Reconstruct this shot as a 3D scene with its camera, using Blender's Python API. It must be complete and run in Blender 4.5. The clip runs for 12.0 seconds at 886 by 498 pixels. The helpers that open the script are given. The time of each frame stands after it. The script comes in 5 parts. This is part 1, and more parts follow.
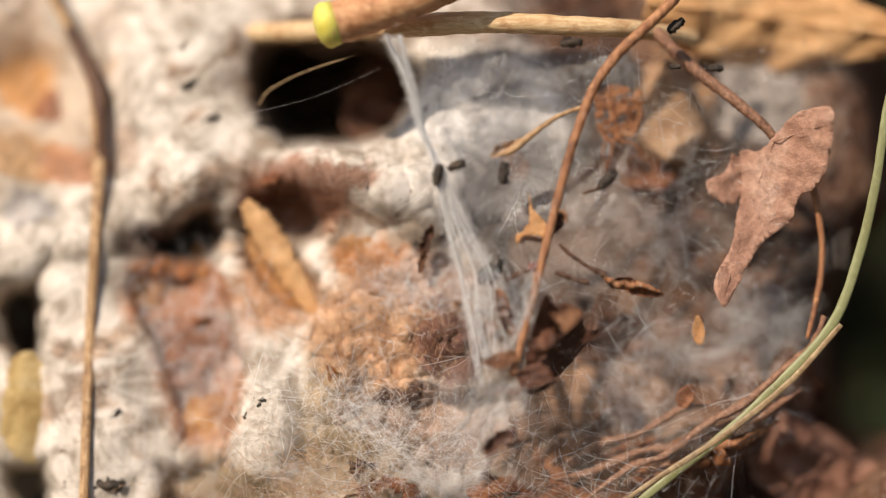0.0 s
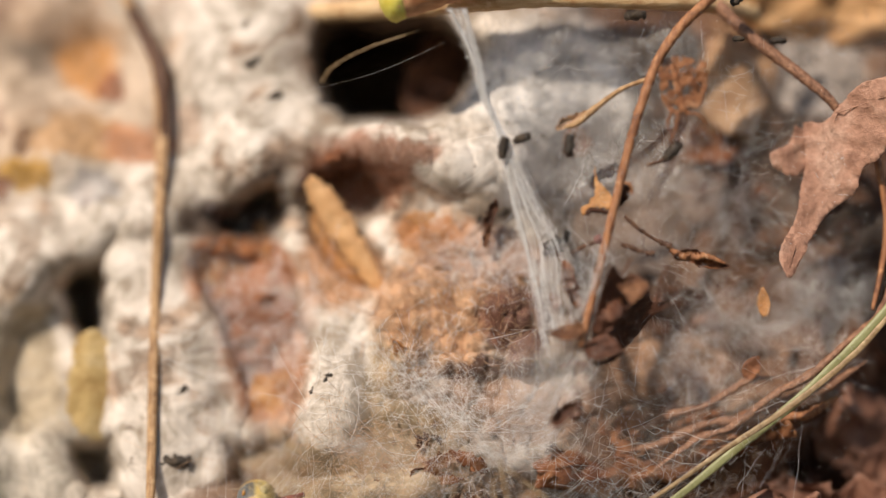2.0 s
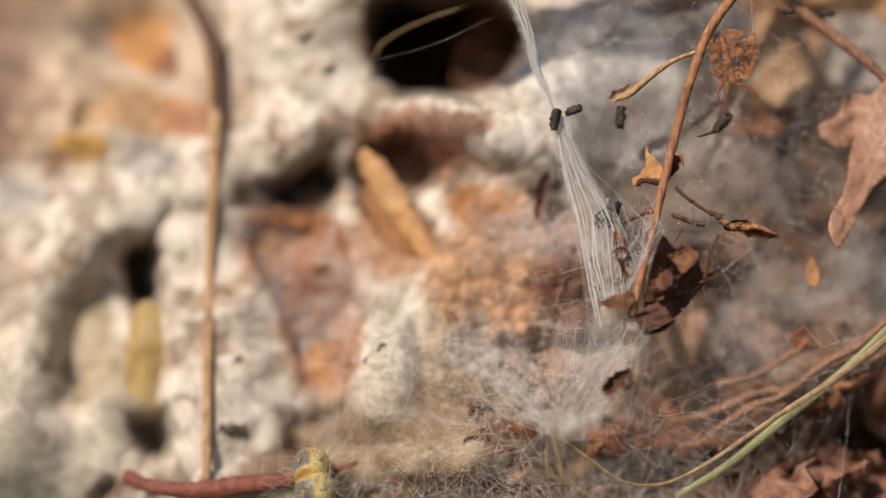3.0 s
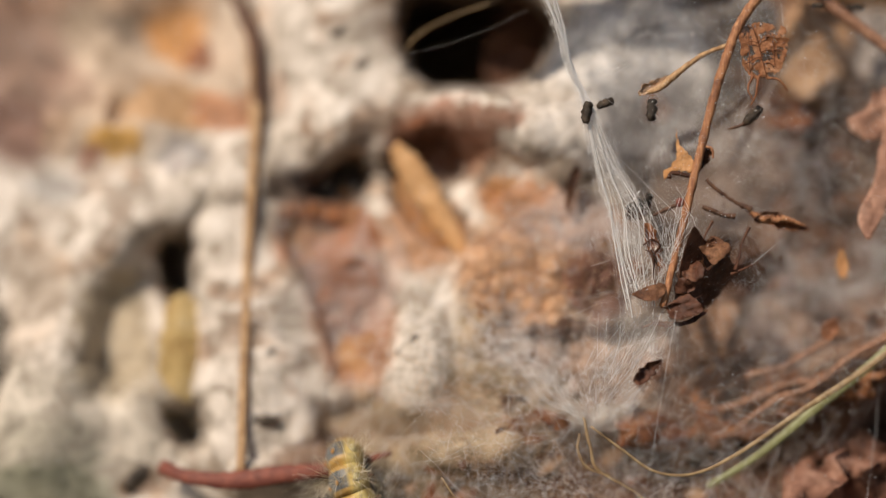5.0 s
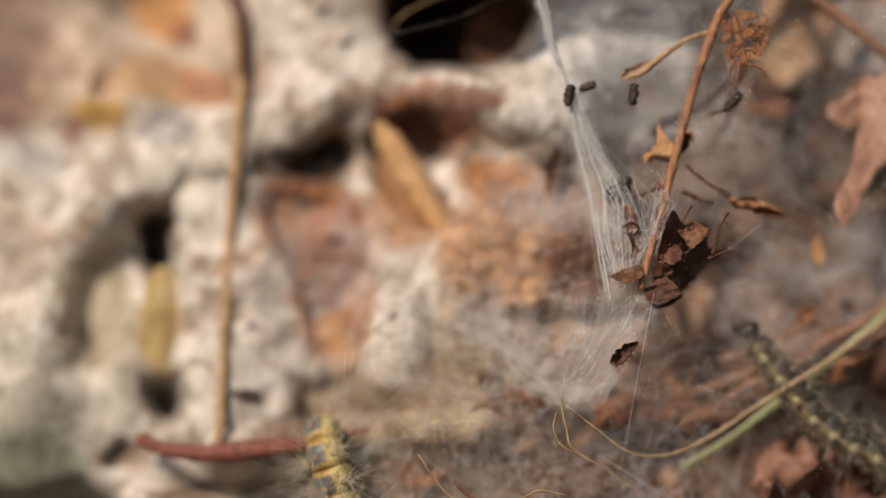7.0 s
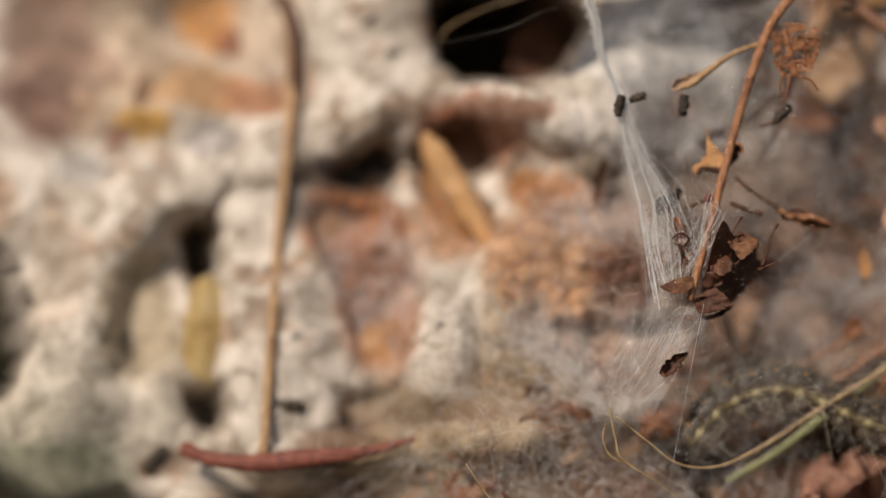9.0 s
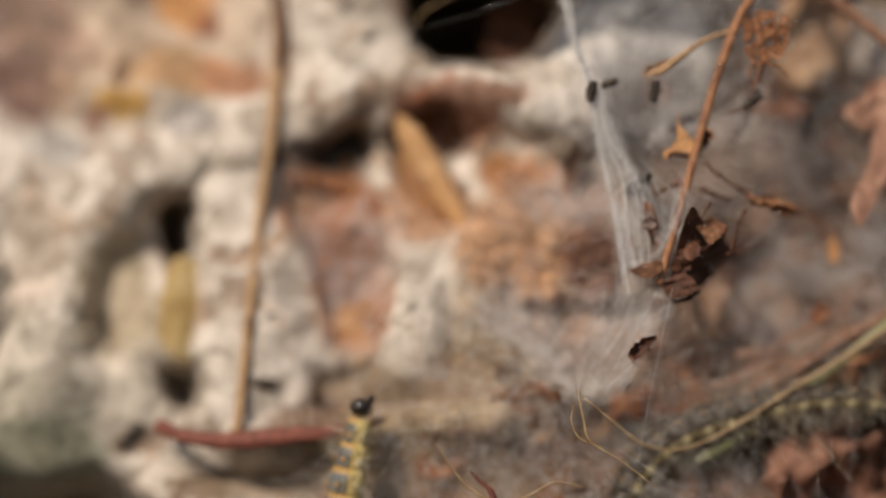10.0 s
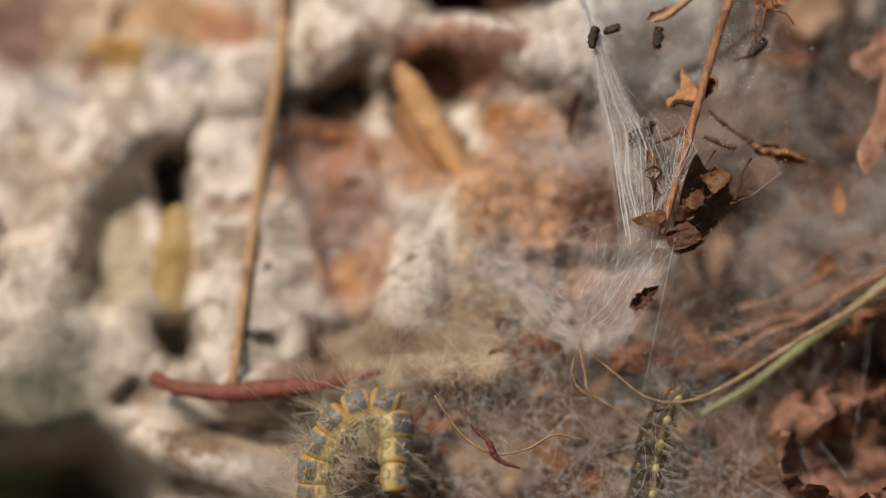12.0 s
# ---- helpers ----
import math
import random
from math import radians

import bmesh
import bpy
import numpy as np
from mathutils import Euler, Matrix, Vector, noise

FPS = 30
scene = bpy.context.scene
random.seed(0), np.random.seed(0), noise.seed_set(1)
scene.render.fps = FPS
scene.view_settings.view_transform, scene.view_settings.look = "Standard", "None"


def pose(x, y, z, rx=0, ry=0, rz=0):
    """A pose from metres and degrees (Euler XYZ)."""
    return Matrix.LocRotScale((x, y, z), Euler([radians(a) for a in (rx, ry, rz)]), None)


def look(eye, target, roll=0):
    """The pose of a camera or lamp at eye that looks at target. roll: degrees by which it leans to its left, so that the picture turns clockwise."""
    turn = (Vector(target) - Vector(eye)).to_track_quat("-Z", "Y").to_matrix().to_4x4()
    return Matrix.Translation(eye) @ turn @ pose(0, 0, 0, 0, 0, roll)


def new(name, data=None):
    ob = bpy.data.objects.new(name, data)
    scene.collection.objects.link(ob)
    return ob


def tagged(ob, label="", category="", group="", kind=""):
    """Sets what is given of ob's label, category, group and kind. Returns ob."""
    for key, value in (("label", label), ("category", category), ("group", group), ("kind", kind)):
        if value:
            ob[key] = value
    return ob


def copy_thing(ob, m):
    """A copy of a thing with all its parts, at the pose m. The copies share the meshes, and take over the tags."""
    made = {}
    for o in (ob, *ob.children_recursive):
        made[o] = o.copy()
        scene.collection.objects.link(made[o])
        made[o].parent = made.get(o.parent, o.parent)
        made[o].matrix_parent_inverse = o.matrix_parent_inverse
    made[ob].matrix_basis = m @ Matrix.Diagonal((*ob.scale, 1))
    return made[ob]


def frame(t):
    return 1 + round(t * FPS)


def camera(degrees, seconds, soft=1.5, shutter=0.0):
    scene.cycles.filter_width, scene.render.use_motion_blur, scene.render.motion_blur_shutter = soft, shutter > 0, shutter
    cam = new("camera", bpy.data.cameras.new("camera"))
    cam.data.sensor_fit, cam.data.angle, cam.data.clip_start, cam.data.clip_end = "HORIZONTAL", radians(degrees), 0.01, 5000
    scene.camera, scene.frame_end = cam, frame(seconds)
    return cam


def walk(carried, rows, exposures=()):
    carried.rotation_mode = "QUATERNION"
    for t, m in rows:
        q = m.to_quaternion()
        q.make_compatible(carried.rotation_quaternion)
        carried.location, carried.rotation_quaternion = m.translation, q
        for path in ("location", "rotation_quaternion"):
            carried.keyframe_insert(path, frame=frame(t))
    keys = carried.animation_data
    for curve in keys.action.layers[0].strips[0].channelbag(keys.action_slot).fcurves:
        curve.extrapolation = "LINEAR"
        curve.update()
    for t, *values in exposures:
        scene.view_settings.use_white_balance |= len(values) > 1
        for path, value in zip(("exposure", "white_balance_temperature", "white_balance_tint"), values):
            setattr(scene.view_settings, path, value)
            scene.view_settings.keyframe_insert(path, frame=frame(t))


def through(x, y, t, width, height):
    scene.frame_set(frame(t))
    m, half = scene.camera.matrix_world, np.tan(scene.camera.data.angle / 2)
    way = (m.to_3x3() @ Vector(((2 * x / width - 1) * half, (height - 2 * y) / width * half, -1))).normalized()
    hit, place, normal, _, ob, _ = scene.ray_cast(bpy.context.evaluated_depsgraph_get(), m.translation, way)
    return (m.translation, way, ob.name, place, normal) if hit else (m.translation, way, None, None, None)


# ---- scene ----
from mathutils import geometry

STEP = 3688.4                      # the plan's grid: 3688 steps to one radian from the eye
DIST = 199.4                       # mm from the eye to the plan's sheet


def at(a, b, y=0.0):
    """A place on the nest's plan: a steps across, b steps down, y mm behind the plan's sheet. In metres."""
    s, p, q = (y + DIST) / 1000, (a - 784) / STEP, (441 - b) / STEP
    return Vector((s * (p + 0.00316 * q + 0.00586), y / 1000, s * (q - 0.00316 * p - 0.0041)))


def at_many(a, b, y):
    """The same for arrays of any shape."""
    s, p, q = (y + DIST) / 1000, (a - 784) / STEP, (441 - b) / STEP
    return np.stack([s * (p + 0.00316 * q + 0.00586), y / 1000 + 0 * p, s * (q - 0.00316 * p - 0.0041)], -1)


# ---- camera ----
cam = camera(24, 12.0, soft=1.1)
cam.data.dof.use_dof = True
cam.data.dof.focus_distance = 0.1968
cam.data.dof.aperture_fstop = 3.9

PATH = [
    (0, 0.000019, -0.199389, -0.000005, -0.336, -0.235, -0.181),
    (0.5, -0.000031, -0.198750, -0.000205, -0.850, -0.537, -0.032),
    (1, -0.001206, -0.199213, -0.000578, -0.594, -0.237, -0.202),
    (1.5, -0.001690, -0.200239, -0.002412, -0.073, 0.458, -0.406),
    (2, -0.004570, -0.199819, -0.004339, 0.129, 0.314, -0.599),
    (2.5, -0.005487, -0.201459, -0.005560, 0.907, 0.217, -0.686),
    (3, -0.006984, -0.202191, -0.006686, 0.876, 0.206, -0.646),
    (5, -0.008510, -0.204023, -0.007656, 1.326, 0.277, -0.678),
    (5.5, -0.008657, -0.204696, -0.007338, 1.398, 0.052, -0.581),
    (6, -0.008053, -0.206067, -0.007431, 1.369, 0.116, -0.441),
    (6.5, -0.009336, -0.205387, -0.008222, 1.108, -0.041, 0.227),
    (6.7, -0.009203, -0.206015, -0.008018, 0.855, -0.199, 0.342),
    (8.3, -0.017174, -0.203204, -0.010347, -1.189, 0.118, 0.683),
    (8.5, -0.016113, -0.203936, -0.011889, -0.822, 0.799, 0.796),
    (9, -0.017111, -0.205268, -0.012143, -0.332, 1.225, 0.905),
    (9.5, -0.014834, -0.206837, -0.011145, 0.206, 0.907, 0.912),
    (10, -0.014513, -0.207663, -0.010444, -0.356, 0.266, 1.370),
    (10.5, -0.013321, -0.206599, -0.011050, -0.046, -0.258, 1.324),
    (11, -0.014390, -0.204312, -0.012035, 0.117, -0.561, 1.425),
    (11.5, -0.013665, -0.204881, -0.011567, -0.613, -0.440, 1.588),
    (12, -0.013859, -0.204207, -0.014710, -0.241, 0.089, 1.582),
]


def gaze(x, y, z, yaw, pitch, roll):
    w, p = radians(yaw), radians(pitch)
    ahead = Vector((-math.sin(w) * math.cos(p), math.cos(w) * math.cos(p), math.sin(p)))
    return look(Vector((x, y, z)), Vector((x, y, z)) + ahead, roll)


walk(cam, [(t, gaze(*row)) for t, *row in PATH], exposures=[(0, 0.23), (2.5, 0.08), (5.5, -0.06), (8.5, -0.2), (12, -0.23)])

# ---- light ----
SUN_FROM = Vector((-0.42, -0.67, 0.62)).normalized()
world = bpy.data.worlds.new("sky")
world.use_nodes = True
scene.world = world
wn = world.node_tree
sky = wn.nodes.new("ShaderNodeTexSky")
sky.sky_type, sky.sun_disc = "NISHITA", False
sky.sun_elevation = math.asin(SUN_FROM.z)
sky.sun_rotation = math.atan2(SUN_FROM.x, SUN_FROM.y)
wn.nodes["Background"].inputs[1].default_value = 0.085
wn.links.new(sky.outputs[0], wn.nodes["Background"].inputs[0])
sun = new("sun", bpy.data.lights.new("sun", "SUN"))
sun.data.energy, sun.data.angle, sun.data.color = 4.5, radians(0.53), (1.0, 0.86, 0.73)
sun.matrix_world = look(SUN_FROM, (0, 0, 0))


# ---- materials ----
class Mat:
    """A small helper to wire node materials."""

    def __init__(self, name, rough=0.7, metal=0.0, spec=0.4):
        self.m = bpy.data.materials.new(name)
        self.m.use_nodes = True
        self.t = self.m.node_tree
        self.b = self.t.nodes["Principled BSDF"]
        self.out = self.t.nodes["Material Output"]
        self.b.inputs["Roughness"].default_value = rough
        self.b.inputs["Metallic"].default_value = metal
        self.b.inputs["Specular IOR Level"].default_value = spec
        self.geo = self.t.nodes.new("ShaderNodeNewGeometry")
        self.tc = self.t.nodes.new("ShaderNodeTexCoord")

    def node(self, kind, **inputs):
        n = self.t.nodes.new(kind)
        for key, value in inputs.items():
            self.put(n.inputs[key.replace("_", " ")], value)
        return n

    def put(self, socket, value):
        if isinstance(value, bpy.types.NodeSocket):
            self.t.links.new(value, socket)
        else:
            socket.default_value = value

    def noise(self, scale, detail=4.0, rough=0.6, warp=0.0, where=None):
        n = self.node("ShaderNodeTexNoise", Scale=scale, Detail=detail, Roughness=rough, Distortion=warp)
        self.put(n.inputs["Vector"], where if where is not None else self.geo.outputs["Position"])
        return n.outputs["Fac"]

    def ramp(self, fac, *stops):
        n = self.t.nodes.new("ShaderNodeValToRGB")
        self.put(n.inputs[0], fac)
        e = n.color_ramp.elements
        while len(e) < len(stops):
            e.new(0.5)
        for el, (p, c) in zip(e, stops):
            el.position, el.color = p, (*c, 1) if len(c) == 3 else c
        return n.outputs[0]

    def grey(self, fac, lo, hi, a=0.0, b=1.0):
        n = self.node("ShaderNodeMapRange", Value=fac)
        for k, v in zip(("From Min", "From Max", "To Min", "To Max"), (lo, hi, a, b)):
            n.inputs[k].default_value = v
        n.interpolation_type = "SMOOTHSTEP"
        return n.outputs[0]

    def math(self, op, a, b=0.5):
        n = self.t.nodes.new("ShaderNodeMath")
        n.operation = op
        self.put(n.inputs[0], a)
        self.put(n.inputs[1], b)
        return n.outputs[0]

    def vec(self, op, a, b):
        n = self.t.nodes.new("ShaderNodeVectorMath")
        n.operation = op
        self.put(n.inputs[0], a)
        self.put(n.inputs[1], b)
        return n.outputs["Value" if op in ("LENGTH", "DISTANCE", "DOT_PRODUCT") else "Vector"]

    def mix(self, fac, a, b, mode="MIX"):
        n = self.t.nodes.new("ShaderNodeMix")
        n.data_type, n.blend_type = "RGBA", mode
        self.put(n.inputs[0], fac)
        self.put(n.inputs[6], a if isinstance(a, bpy.types.NodeSocket) else (*a, 1))
        self.put(n.inputs[7], b if isinstance(b, bpy.types.NodeSocket) else (*b, 1))
        return n.outputs[2]

    def colour(self, value):
        self.put(self.b.inputs["Base Color"], value if isinstance(value, bpy.types.NodeSocket) else (*value, 1))
        return self

    def bump(self, height, strength=0.5, dist=0.0002):
        n = self.node("ShaderNodeBump", Strength=strength, Distance=dist, Height=height)
        self.put(self.b.inputs["Normal"], n.outputs[0])
        return self

    def glow_through(self, amount, colour):
        """Thin stuff lets light through."""
        tr = self.node("ShaderNodeBsdfTranslucent")
        self.put(tr.inputs["Color"], colour if isinstance(colour, bpy.types.NodeSocket) else (*colour, 1))
        mx = self.node("ShaderNodeMixShader", Fac=amount)
        self.t.links.new(self.b.outputs[0], mx.inputs[1])
        self.t.links.new(tr.outputs[0], mx.inputs[2])
        self.t.links.new(mx.outputs[0], self.out.inputs[0])
        self.last = mx.outputs[0]
        return self

    def gauze(self, cover, shader=None):
        """Holes between threads: cover 1 is closed, 0 open."""
        tp = self.node("ShaderNodeBsdfTransparent")
        mx = self.t.nodes.new("ShaderNodeMixShader")
        self.put(mx.inputs[0], cover)
        self.t.links.new(tp.outputs[0], mx.inputs[1])
        self.t.links.new(shader or self.b.outputs[0], mx.inputs[2])
        self.t.links.new(mx.outputs[0], self.out.inputs[0])
        return self


def leaf_mat(name, dark, mid, light, scale=1.0, rough=0.65, through=0.25):
    m = Mat(name, rough, spec=0.35)
    big = m.noise(260 * scale, 5, 0.65, 0.4)
    fine = m.noise(1900 * scale, 6, 0.7)
    c = m.ramp(big, (0.3, dark), (0.5, mid), (0.72, light))
    c = m.mix(m.grey(fine, 0.35, 0.7), c, m.mix(0.55, c, dark), "MIX")
    m.colour(c)
    vein = m.node("ShaderNodeTexVoronoi", Scale=1500 * scale)
    vein.feature = "DISTANCE_TO_EDGE"
    wob = m.node("ShaderNodeTexNoise", Scale=900, Detail=3)
    m.put(wob.inputs["Vector"], m.tc.outputs["Object"])
    m.put(vein.inputs["Vector"], m.vec("ADD", m.tc.outputs["Object"], m.vec("MULTIPLY", wob.outputs["Color"], (0.0006, 0.0006, 0.0006))))
    h = m.math("ADD", m.math("MULTIPLY", m.grey(vein.outputs["Distance"], 0.0, 0.14), -0.25), fine)
    m.bump(h, 0.6, 0.00018)
    m.glow_through(through, c)
    return m.m


def stick_mat(name, dark, mid, light, along=(1, 1, 0.12), rough=0.6):
    m = Mat(name, rough, spec=0.4)
    w = m.vec("MULTIPLY", m.geo.outputs["Position"], along)
    streak = m.noise(2600, 5, 0.7, 0.1, w)
    spot = m.noise(520, 5, 0.65)
    c = m.mix(m.grey(streak, 0.3, 0.7), m.mix(0.6, mid, dark), m.mix(0.5, mid, light))
    c = m.mix(m.grey(spot, 0.5, 0.72, 0, 0.85), c, dark)
    c = m.mix(m.grey(m.noise(900, 3), 0.56, 0.72, 0, 0.6), c, light)
    m.colour(c)
    m.bump(streak, 0.8, 0.00015)
    return m.m


LEAF_RUST = leaf_mat("rust_leaf", (0.10, 0.035, 0.018), (0.33, 0.13, 0.055), (0.55, 0.28, 0.13))
LEAF_PINK = leaf_mat("pinkish_dry_leaf", (0.28, 0.14, 0.09), (0.55, 0.31, 0.21), (0.70, 0.47, 0.35))
LEAF_WRAP = leaf_mat("wrapped_leaf", (0.14, 0.055, 0.03), (0.38, 0.17, 0.09), (0.54, 0.31, 0.21), 0.8)
LEAF_ORANGE = leaf_mat("orange_dry_leaf", (0.28, 0.10, 0.03), (0.60, 0.30, 0.11), (0.78, 0.48, 0.23))
LEAF_DARK = leaf_mat("dark_dry_leaf", (0.030, 0.014, 0.009), (0.11, 0.045, 0.024), (0.26, 0.12, 0.06), 1.6)
LEAF_CLUMP = leaf_mat("clump_leaf", (0.035, 0.014, 0.008), (0.14, 0.056, 0.03), (0.32, 0.15, 0.08), 1.2, 0.5)
# the clump's one leaf again: lighter for lit flaps, darker for its shaded side
LEAF_FLAP = leaf_mat("torn_flap_leaf", (0.03, 0.012, 0.007), (0.20, 0.085, 0.038), (0.40, 0.20, 0.10), 2.2, 0.5)
LEAF_SHADE = leaf_mat("shaded_clump_leaf", (0.03, 0.012, 0.008), (0.09, 0.035, 0.018), (0.19, 0.08, 0.04), 1.2, 0.5, 0.05)
LEAF_TAN = leaf_mat("tan_dry_leaf", (0.35, 0.20, 0.11), (0.58, 0.38, 0.23), (0.74, 0.54, 0.37))
LEAF_LACE = leaf_mat("lacy_leaf", (0.22, 0.08, 0.03), (0.48, 0.22, 0.10), (0.72, 0.44, 0.26), 2.2, 0.6, 0.4)
LEAF_YELLOW = leaf_mat("yellowed_leaf", (0.36, 0.22, 0.07), (0.60, 0.44, 0.19), (0.74, 0.61, 0.36))
LEAF_GOLD = leaf_mat("golden_dry_leaf", (0.54, 0.28, 0.11), (0.74, 0.44, 0.20), (0.84, 0.58, 0.32), 0.45)
LEAF_RUSSET = leaf_mat("russet_leaf", (0.12, 0.05, 0.03), (0.34, 0.17, 0.11), (0.52, 0.31, 0.22))
STEM_BROWN = stick_mat("brown_stem", (0.09, 0.03, 0.014), (0.31, 0.12, 0.045), (0.58, 0.30, 0.14))
STEM_TAN = stick_mat("tan_stem", (0.14, 0.065, 0.025), (0.42, 0.24, 0.10), (0.66, 0.46, 0.26))
TWIG_BROWN = stick_mat("brown_twig", (0.07, 0.028, 0.016), (0.24, 0.11, 0.06), (0.44, 0.25, 0.15), (1, 1, 1))
STEM_RED = stick_mat("red_bud", (0.05, 0.012, 0.010), (0.15, 0.036, 0.025), (0.28, 0.10, 0.07), (1, 1, 1))
STEM_DARK = stick_mat("dark_stem", (0.035, 0.016, 0.01), (0.09, 0.04, 0.022), (0.2, 0.1, 0.05))
TWIG_PALE = stick_mat("pale_twig", (0.40, 0.20, 0.08), (0.66, 0.45, 0.22), (0.80, 0.64, 0.40), (0.15, 1, 1))
TWIG_ORANGE = stick_mat("orange_twig", (0.30, 0.11, 0.04), (0.62, 0.30, 0.13), (0.78, 0.50, 0.27), (0.15, 1, 1))
TWIG_RED = stick_mat("red_twig", (0.05, 0.012, 0.010), (0.18, 0.042, 0.026), (0.34, 0.12, 0.07), (0.3, 1, 1))
CUT_YELLOW = stick_mat("cut_wood", (0.62, 0.50, 0.05), (0.80, 0.72, 0.10), (0.86, 0.82, 0.30), (1, 1, 1))
GRASS = stick_mat("grass_blade", (0.19, 0.18, 0.075), (0.23, 0.235, 0.10), (0.31, 0.32, 0.16), (0.12, 1, 0.12), 0.45)
GRASS_DRY = stick_mat("dry_grass", (0.15, 0.09, 0.04), (0.30, 0.19, 0.09), (0.50, 0.38, 0.21), (0.3, 1, 0.3), 0.5)
FRASS = leaf_mat("frass", (0.012, 0.009, 0.006), (0.04, 0.028, 0.018), (0.13, 0.09, 0.055), 3.0, 0.42, 0.0)

m = Mat("silk_thread", 0.16, spec=1.0)
m.colour(m.ramp(m.noise(700, 3), (0.3, (0.88, 0.86, 0.82)), (0.7, (0.96, 0.95, 0.93))))
m.b.inputs["IOR"].default_value = 1.9
m.glow_through(0.22, (0.95, 0.93, 0.9))
SILK = m.m
m = Mat("tan_silk_thread", 0.45, spec=0.4)
m.colour(m.ramp(m.noise(400, 3), (0.3, (0.42, 0.23, 0.12)), (0.7, (0.76, 0.53, 0.35))))
m.glow_through(0.3, (0.6, 0.45, 0.3))
SILK_TAN = m.m
m = Mat("golden_silk_fluff", 0.5, spec=0.3)
m.colour(m.ramp(m.noise(260, 4), (0.32, (0.48, 0.25, 0.12)), (0.48, (0.74, 0.48, 0.28)), (0.66, (0.88, 0.70, 0.52))))
m.glow_through(0.3, (0.70, 0.45, 0.25))
SILK_GOLD = m.m


def veil_mat(name, tint, lo, hi, cover):
    m = Mat(name, 0.6, spec=0.25)
    w = m.vec("MULTIPLY", m.geo.outputs["Position"], (1, 0.5, 0.5))
    haze = m.noise(420, 4, 0.55, 0.8, w)
    fine = m.noise(3500, 3, 0.6, 0.5)
    patches = m.noise(130, 4, 0.6, 0.5)
    m.colour(m.mix(m.noise(300, 3), tint, tuple(0.85 * v for v in tint)))
    m.bump(fine, 0.25, 0.0001)
    m.glow_through(0.35, tint)
    c = m.math("MULTIPLY", m.grey(haze, lo, hi, 0.35, 1.0), m.grey(patches, 0.3, 0.65, 0.3, 1.0))
    c = m.math("MULTIPLY", c, m.grey(fine, 0.3, 0.7, 0.6, 1.0))
    g = m.node("ShaderNodeSeparateXYZ", Vector=m.tc.outputs["Generated"])
    for k in (0, 2):
        c = m.math("MULTIPLY", c, m.grey(m.math("ABSOLUTE", m.math("SUBTRACT", g.outputs[k], 0.5)), 0.5, 0.3))
    m.gauze(m.math("MULTIPLY", c, cover), m.last)
    return m.m


VEIL = veil_mat("silk_veil", (0.92, 0.89, 0.85), 0.32, 0.68, 0.5)
VEIL_THIN = veil_mat("thin_silk_veil", (0.64, 0.56, 0.48), 0.42, 0.75, 0.15)
VEIL_MID = veil_mat("gathered_silk_veil", (0.86, 0.83, 0.79), 0.36, 0.68, 0.45)
VEIL_GREY = veil_mat("dull_silk_veil", (0.52, 0.46, 0.40), 0.36, 0.7, 0.26)
MEMBRANE = veil_mat("silk_membrane", (0.88, 0.86, 0.83), 0.42, 0.7, 0.22)

# very dark: on the backdrop this colour stands for deep shade
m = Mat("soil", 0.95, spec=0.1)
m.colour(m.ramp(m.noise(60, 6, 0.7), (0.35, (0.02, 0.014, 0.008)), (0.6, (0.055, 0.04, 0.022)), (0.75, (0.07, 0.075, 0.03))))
m.bump(m.noise(220, 5), 0.8, 0.002)
SOIL = m.m
# leaf green darkened in colour so the leaves look shaded
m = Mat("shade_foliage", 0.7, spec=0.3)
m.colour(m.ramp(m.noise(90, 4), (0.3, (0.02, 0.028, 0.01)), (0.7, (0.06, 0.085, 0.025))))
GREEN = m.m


# ---- building helpers ----
def mesh_from(name, verts, faces, mat, smooth=True):
    me = bpy.data.meshes.new(name)
    me.from_pydata([tuple(v) for v in verts], [], faces)
    me.materials.append(mat)
    if smooth:
        me.polygons.foreach_set("use_smooth", [True] * len(me.polygons))
    me.update()
    return me


def part(name, data, mat, parent, label=""):
    """One mesh object under a thing or a part, from (verts, faces)."""
    ob = new(name, mesh_from(name, data[0], data[1], mat))
    ob.parent = parent
    if label:
        tagged(ob, label)
    return ob


def root(name, place, label, category, group="", kind=""):
    ob = new(name)
    ob.location = place
    ob.empty_display_size = 0.002
    return tagged(ob, label, category, group, kind)


def smooth_line(pts, n):
    """A Catmull-Rom line through the points, n samples evenly by length."""
    p = np.array([tuple(v) for v in pts], float)
    q = np.vstack([2 * p[0] - p[1], p, 2 * p[-1] - p[-2]])
    out = []
    for i in range(1, len(q) - 2):
        for t in np.linspace(0, 1, 16, endpoint=False):
            out.append(0.5 * (2 * q[i] + (q[i + 1] - q[i - 1]) * t + (2 * q[i - 1] - 5 * q[i] + 4 * q[i + 1] - q[i + 2]) * t**2
                              + (3 * q[i] - q[i - 1] - 3 * q[i + 1] + q[i + 2]) * t**3))
    out.append(p[-1])
    out = np.array(out)
    s = np.r_[0, np.cumsum(np.linalg.norm(np.diff(out, axis=0), axis=1))]
    w = np.linspace(0, s[-1], n)
    return np.stack([np.interp(w, s, out[:, k]) for k in range(3)], 1)


